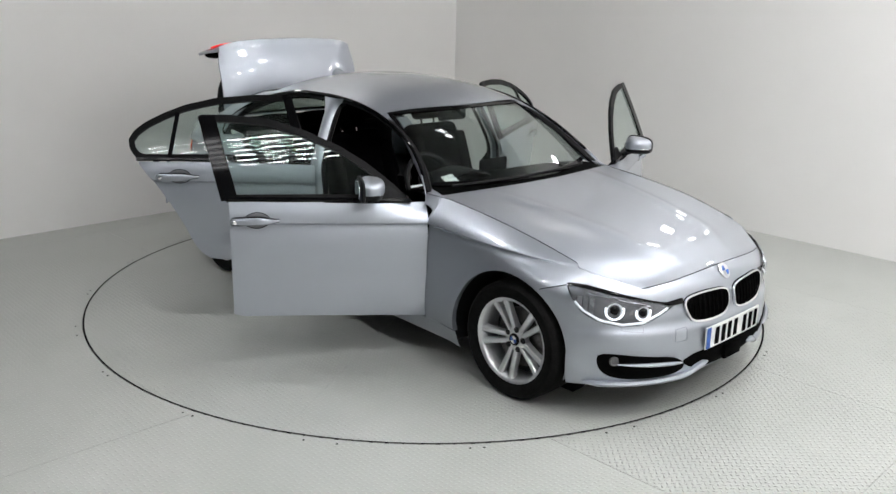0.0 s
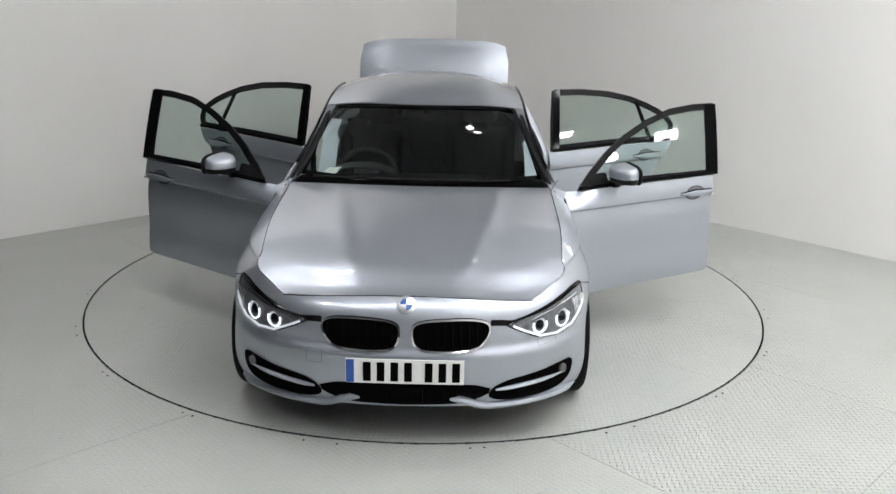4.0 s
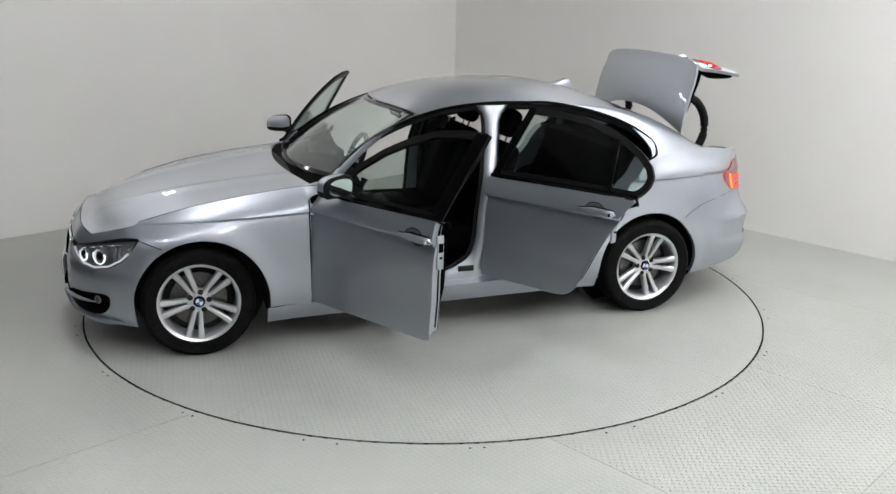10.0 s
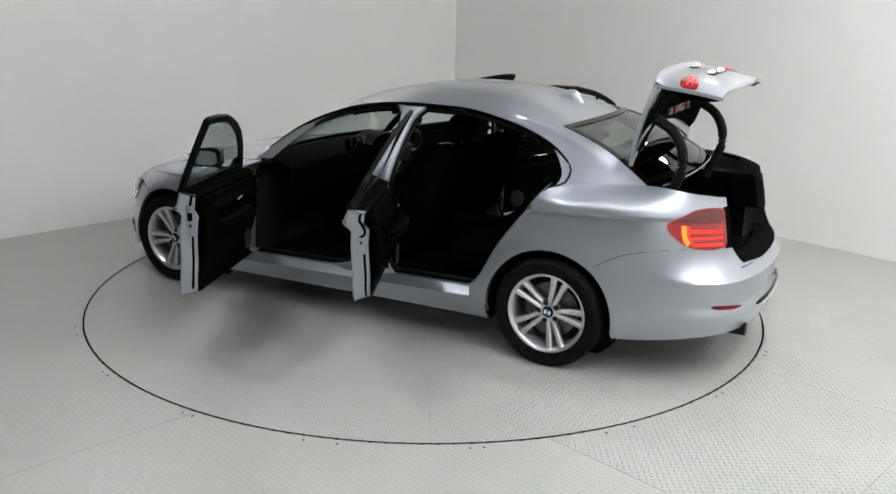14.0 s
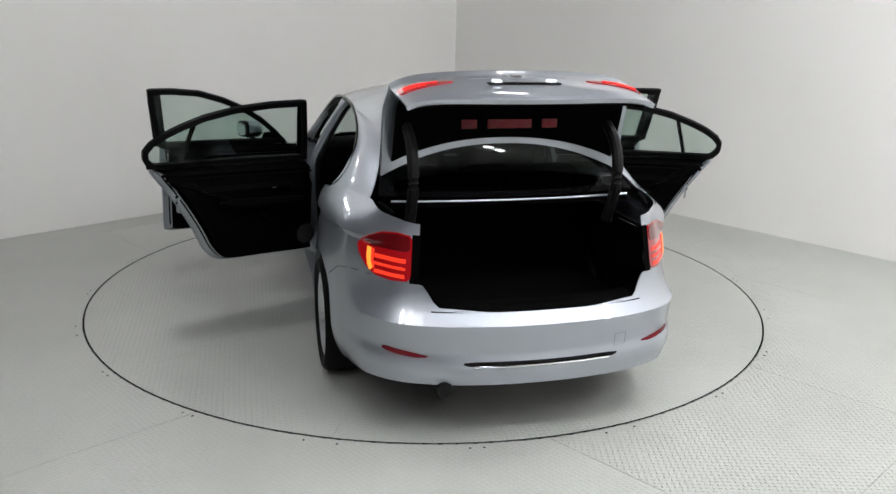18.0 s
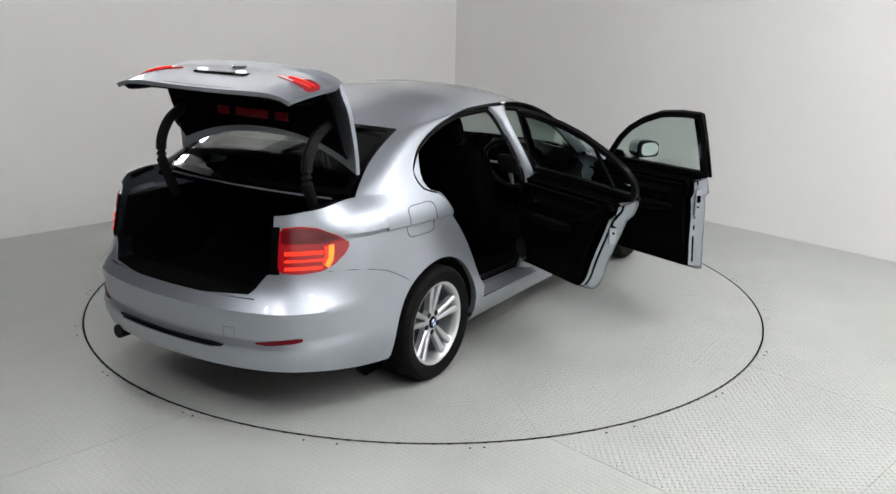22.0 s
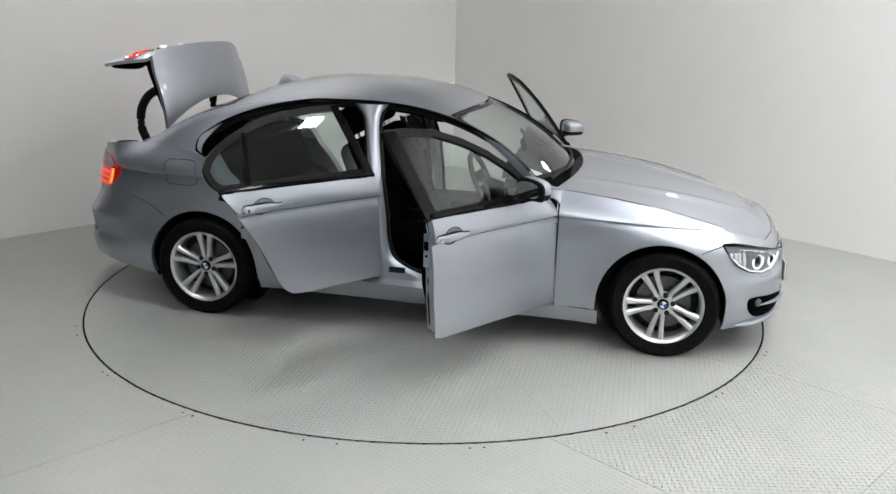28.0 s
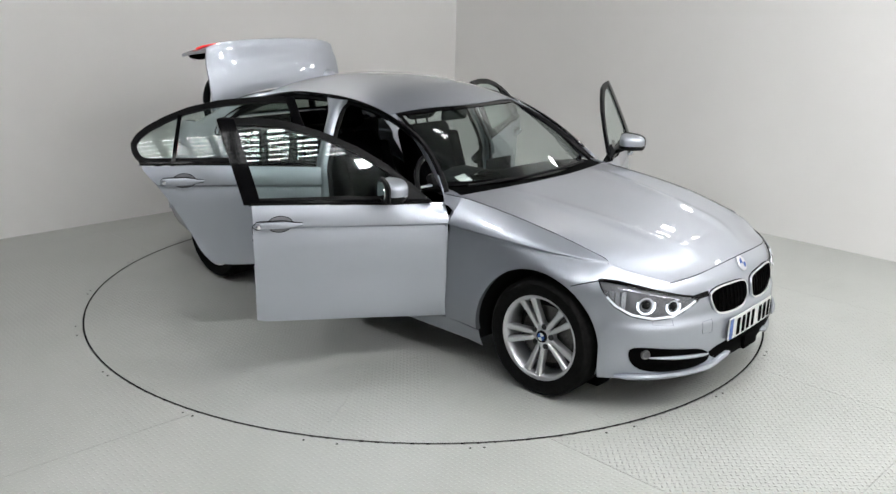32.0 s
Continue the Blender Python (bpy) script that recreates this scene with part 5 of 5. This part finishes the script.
def boot_lid(car):
    def lid(s, w):
        """s 0..1 along the deck from the window to the lip, 1..2 down the rear face; local x is minus the deck's way."""
        e = abs(w)
        y = .622 * w * (1 - .04 * step(.7, 1.0, s) - .02 * step(1.1, 2, s))
        start = .145 * (1 - e ** 2.2)
        tip = .508 - .024 * e ** 2 - .036 * e ** 8
        if s <= 1:
            d = start + (tip - start) * s
            h = -.105 * s ** 1.7 - .028 * e ** 3 + .010 * step(.85, 1, s)
        else:
            k = s - 1
            d = tip - .016 * step(0, .15, k) - .032 * k - .050 * k ** 3 * (1 - .7 * e ** 2)
            h = -.095 - .028 * e ** 3 - .385 * k * (1 - .10 * e ** 2)
        return (-d, y, h)
    ss = spread(0, .9, 14) + [.94, .97, .985, 1.0, 1.015, 1.03, 1.06] + spread(1.12, 2, 12)
    shell = part("boot_lid", sheet(lid, ss, [-1, -.985, -.96] + spread(-.92, .92, 29) + [.96, .985, 1], .022), PAINT, car)
    tagged(shell, "silver boot lid standing open")
    shell.matrix_basis = pose(-1.70, 0, 1.125, 0, 90, 0)

    def inner(s, w):
        p = lid(.16 + 1.74 * s, w * .92)
        k = math.sin(math.pi * min(max(s, 0), 1)) ** .4
        return (p[0] + .060 * k * step(.35, .6, s) + .02, p[1], p[2] - .026 - .05 * k * (1 - step(.5, .8, s)))
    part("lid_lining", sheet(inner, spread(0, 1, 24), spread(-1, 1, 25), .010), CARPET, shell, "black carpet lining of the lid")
    face = lambda out: (lambda w, k: (lambda p: (p[0] - out, p[1], p[2]))(lid(1 + k, w)))
    for s in (1, -1):
        shape = dense(rounded([(.99, .36), (.99, .62), (.90, .61), (.76, .56), (.58, .48), (.53, .43), (.70, .37), (.85, .34)], .2, 1), 36)
        lamp = part("lid_lamp", patch(lambda w, k: face(.006)(s * w, k), shape, .006), RED_LENS, shell, "red tail lamp on the lid")
        for a, b, k in ((.68, .95, .45), (.78, .95, .53)):
            part("light_bar", tube([face(.008)(s * w, k) for w in spread(a, b, 6)], .0045, 8), RED_DIM, lamp)
        c = face(.008)(s * .222, .55)
        part("lamp_pocket", box(c[0] + .008, c[1], c[2], .010, .085, .05, .003), DARK, shell)
        part("plate_lamp", box(c[0] - .004, c[1], c[2], .012, .042, .034, .004), WHITE_LIT, shell, "lit number plate lamp")
    for k in (.30, .95):
        part("plate_recess_edge", tube([face(-.001)(w, k) for w in spread(-.40, .40, 12)], .003, 6), PAINT, shell)
    c = Vector(face(.006)(0, .24))
    part("boot_badge", lathe([(0, .005), (.034, .003), (.039, -.004)], 24, Matrix.Translation(c) @ pose(0, 0, 0, 0, 0, 90)), CHROME, shell, "small round badge")
    c = face(.004)(0, .55)
    part("boot_handle", box(c[0] + .004, c[1], c[2], .012, .20, .05, .004), GLOSS_BLACK, shell)
    for y, w in ((.205, .08), (0, .225), (-.205, .08)):
        part("red_marker", box(-.255, y, -.118, .045, w, .012, .004), RED_DULL, shell, "dark red marker on the lid lining")
    part("lid_latch", box(-.40, 0, -.37, .05, .07, .05, .01), DARK, shell)
    # goose-neck hinges belong to the car
    for s in (1, -1):
        neck = [(-1.90, s * .51, .90), (-1.955, s * .51, 1.03), (-1.985, s * .51, 1.12), (-1.975, s * .51, 1.22), (-1.92, s * .51, 1.31), (-1.82, s * .51, 1.37)]
        part("lid_hinge", tube([tuple(path3(neck)(k / 20)) for k in range(21)], .028, 10), BLACK, car, "black goose-neck lid hinge")


def seat(car, y, x):
    base = new("seat")
    base.parent = car
    tagged(base, "dark grey cloth front seat")
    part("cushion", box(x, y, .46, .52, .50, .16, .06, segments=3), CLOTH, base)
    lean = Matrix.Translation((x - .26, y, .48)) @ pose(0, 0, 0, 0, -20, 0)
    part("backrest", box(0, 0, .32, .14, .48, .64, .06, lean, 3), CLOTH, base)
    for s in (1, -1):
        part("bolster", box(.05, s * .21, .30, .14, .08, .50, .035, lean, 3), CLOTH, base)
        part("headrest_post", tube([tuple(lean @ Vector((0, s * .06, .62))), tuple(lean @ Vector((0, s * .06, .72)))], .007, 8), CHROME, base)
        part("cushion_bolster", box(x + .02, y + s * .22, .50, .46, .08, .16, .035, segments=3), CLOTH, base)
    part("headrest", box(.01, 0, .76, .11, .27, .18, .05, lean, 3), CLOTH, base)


def cabin(car):
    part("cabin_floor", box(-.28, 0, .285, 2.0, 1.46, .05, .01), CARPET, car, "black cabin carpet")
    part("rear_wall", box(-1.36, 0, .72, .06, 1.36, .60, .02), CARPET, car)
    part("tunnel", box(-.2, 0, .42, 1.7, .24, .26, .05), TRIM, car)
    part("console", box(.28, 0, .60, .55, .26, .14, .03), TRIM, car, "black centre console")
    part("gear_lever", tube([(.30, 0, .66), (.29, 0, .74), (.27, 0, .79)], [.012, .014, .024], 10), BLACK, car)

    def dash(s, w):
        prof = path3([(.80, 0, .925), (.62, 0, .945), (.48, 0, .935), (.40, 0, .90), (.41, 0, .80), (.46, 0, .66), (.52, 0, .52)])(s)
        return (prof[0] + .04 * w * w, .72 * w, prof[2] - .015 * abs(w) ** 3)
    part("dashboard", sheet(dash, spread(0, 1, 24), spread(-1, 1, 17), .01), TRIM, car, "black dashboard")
    part("instrument_hood", sheet(lambda s, a: (.60 - .19 * s, -.36 + .19 * math.cos(a), .925 + .065 * math.sin(a)), spread(0, 1, 6), spread(0, math.pi, 13), .008), BLACK, car)
    part("screen", box(.44, 0, .955, .02, .24, .10, .008), GLOSS_BLACK, car)
    wheel_at = Matrix.Translation((.26, -.36, .86)) @ pose(0, 0, 0, 0, -24, 0)
    rim = [wheel_at @ Vector((0, .185 * math.cos(k * math.tau / 32), .185 * math.sin(k * math.tau / 32))) for k in range(32)]
    wheel = part("steering_wheel", tube(rim, .017, 8, True), BLACK, car, "black leather steering wheel")
    part("airbag_boss", box(0, 0, 0, .06, .16, .14, .025, wheel_at), BLACK, wheel)
    for ang in (0, 180, 270):
        d = Vector((0, math.cos(radians(ang)), math.sin(radians(ang))))
        part("spoke", tube([wheel_at @ (d * .05), wheel_at @ (d * .18)], [.02, .013], 8, flat=.5), ALLOY, wheel)
    part("column", tube([wheel_at @ Vector((0, 0, 0)), (.50, -.36, .78)], [.04, .05], 10), BLACK, car)
    for y in (.36, -.36):
        seat(car, y, -.08)
    bench = part("rear_bench", box(-.95, 0, .47, .56, 1.30, .20, .06, segments=3), CLOTH, car, "dark cloth rear bench")
    lean = Matrix.Translation((-1.20, 0, .50)) @ pose(0, 0, 0, 0, -24, 0)
    part("bench_back", box(0, 0, .28, .16, 1.28, .60, .06, lean, 3), CLOTH, bench)
    for y in (.38, 0, -.38):
        part("rear_headrest", box(0, y, .60, .10, .26, .12, .045, lean, 3), CLOTH, bench)
    glass = part("rear_view_mirror", box(.06, 0, 1.235, .03, .24, .07, .02, segments=3), BLACK, car, "black rear-view mirror")
    part("mirror_stalk", tube([(.06, 0, 1.25), (.13, 0, 1.29)], .015, 8), BLACK, glass)
    # leaflet on the dashboard
    part("paper_slip", sheet(lambda a, b: (.602 + a, -.530 + b - .3 * a, .966 - .25 * a + .10 * b), [-.045, .045], [-.042, .042], .002), PLATE, car, "white paper slip on the dashboard", sharp=True)


def wheels(car):
    # profiles along y with the outside at +y
    tyre = [(.222, -.095), (.245, -.108), (.285, -.112), (.300, -.100), (.308, -.085), (.310, -.04), (.3105, 0), (.310, .04), (.308, .085), (.300, .100), (.285, .112), (.245, .108), (.222, .095)]
    barrel = [(.205, -.095), (.200, -.02), (.198, .05), (.207, .085), (.214, .092), (.228, .098), (.230, .092), (.222, .086), (.222, -.09)]
    spoke_turn = {(True, 1): 8, (True, -1): 64, (False, 1): 35, (False, -1): 20}
    disc = [(0, .0), (.155, .0), (.155, -.02), (0, -.02)]
    for x in (AXLE, -AXLE):
        for side in (1, -1):
            y = .765 if x > 0 else .785
            turn = Matrix.Translation((x, side * y, HUB_Z)) @ pose(0, 0, 0, 0, spoke_turn[(x > 0, side)], 0) @ pose(0, 0, 0, 0, 0, 0 if side > 0 else 180)
            wheel = part("wheel", lathe(barrel, 56), ALLOY, car, "silver alloy wheel with five double spokes")
            wheel.matrix_basis = turn
            part("tyre", lathe(tyre, 64), RUBBER, wheel, "black road tyre")
            part("brake_disc", lathe(disc, 32, pose(0, .01, 0)), DISC, wheel)
            part("backing", lathe([(0, -.03), (.20, -.03), (.20, -.04)], 32), DARK, wheel)
            for k in range(5):
                arms = []
                for o in (-1, 1):
                    bm = bmesh.new()
                    rows = []
                    for r, off, half, front, depth in ((.030, .014, .013, .060, .05), (.075, .0175, .0125, .064, .04), (.15, .0275, .0150, .076, .035), (.214, .0390, .0195, .088, .03)):
                        c = o * off
                        rows.append([bm.verts.new(v) for v in ((r, front - depth, c - half), (r, front - .006, c - half), (r, front, c - half * .55), (r, front, c + half * .55), (r, front - .006, c + half), (r, front - depth, c + half))])
                    for a, b in zip(rows, rows[1:]):
                        for i in range(6):
                            j = (i + 1) % 6
                            bm.faces.new((a[i], a[j], b[j], b[i]))
                    bm.faces.new(rows[0]), bm.faces.new(rows[-1])
                    bmesh.ops.transform(bm, matrix=pose(0, 0, 0, 0, k * 72, 0), verts=bm.verts)
                    bmesh.ops.recalc_face_normals(bm, faces=bm.faces)
                    arms.append(bm)
                part("double_spoke", join(*arms), ALLOY, wheel)
                a = radians(k * 72 + 36)
                part("wheel_bolt", lathe([(0, .006), (.014, .005), (.0165, 0)], 14, pose(.054 * math.cos(a), .060, .054 * math.sin(a))), DARK, wheel)
            part("hub", lathe([(0, .064), (.045, .062), (.066, .055), (.072, .03)], 32), ALLOY, wheel)
            cap = part("hub_badge", lathe([(0, .070), (.030, .069), (.033, .063)], 24), GLOSS_BLACK, wheel, "small round blue, white and black badge")
            for k in range(4):
                bm = bmesh.new()
                fan = [bm.verts.new((0, .0725, 0))] + [bm.verts.new((.021 * math.cos(radians(k * 90 + a * 15)), .0715, .021 * math.sin(radians(k * 90 + a * 15)))) for a in range(7)]
                for a in range(1, 7):
                    bm.faces.new((fan[0], fan[a], fan[a + 1]))
                bmesh.ops.recalc_face_normals(bm, faces=bm.faces)
                part("badge_quarter", bm, BLUE if k % 2 else PLATE, cap)


car = make_car()


# ---- motion ----
def motions():
    rows_table, rows_car = [], []
    for t, a in TURN:
        c, s = math.cos(radians(a)), math.sin(radians(a))
        rows_table.append((t, pose(0, 0, 0, 0, 0, a)))
        rows_car.append((t, pose(CAR_X * c - CAR_Y * s, CAR_X * s + CAR_Y * c, 0, 0, 0, a + CAR_YAW)))
    walk(turntable, rows_table)
    walk(car, rows_car)


motions()
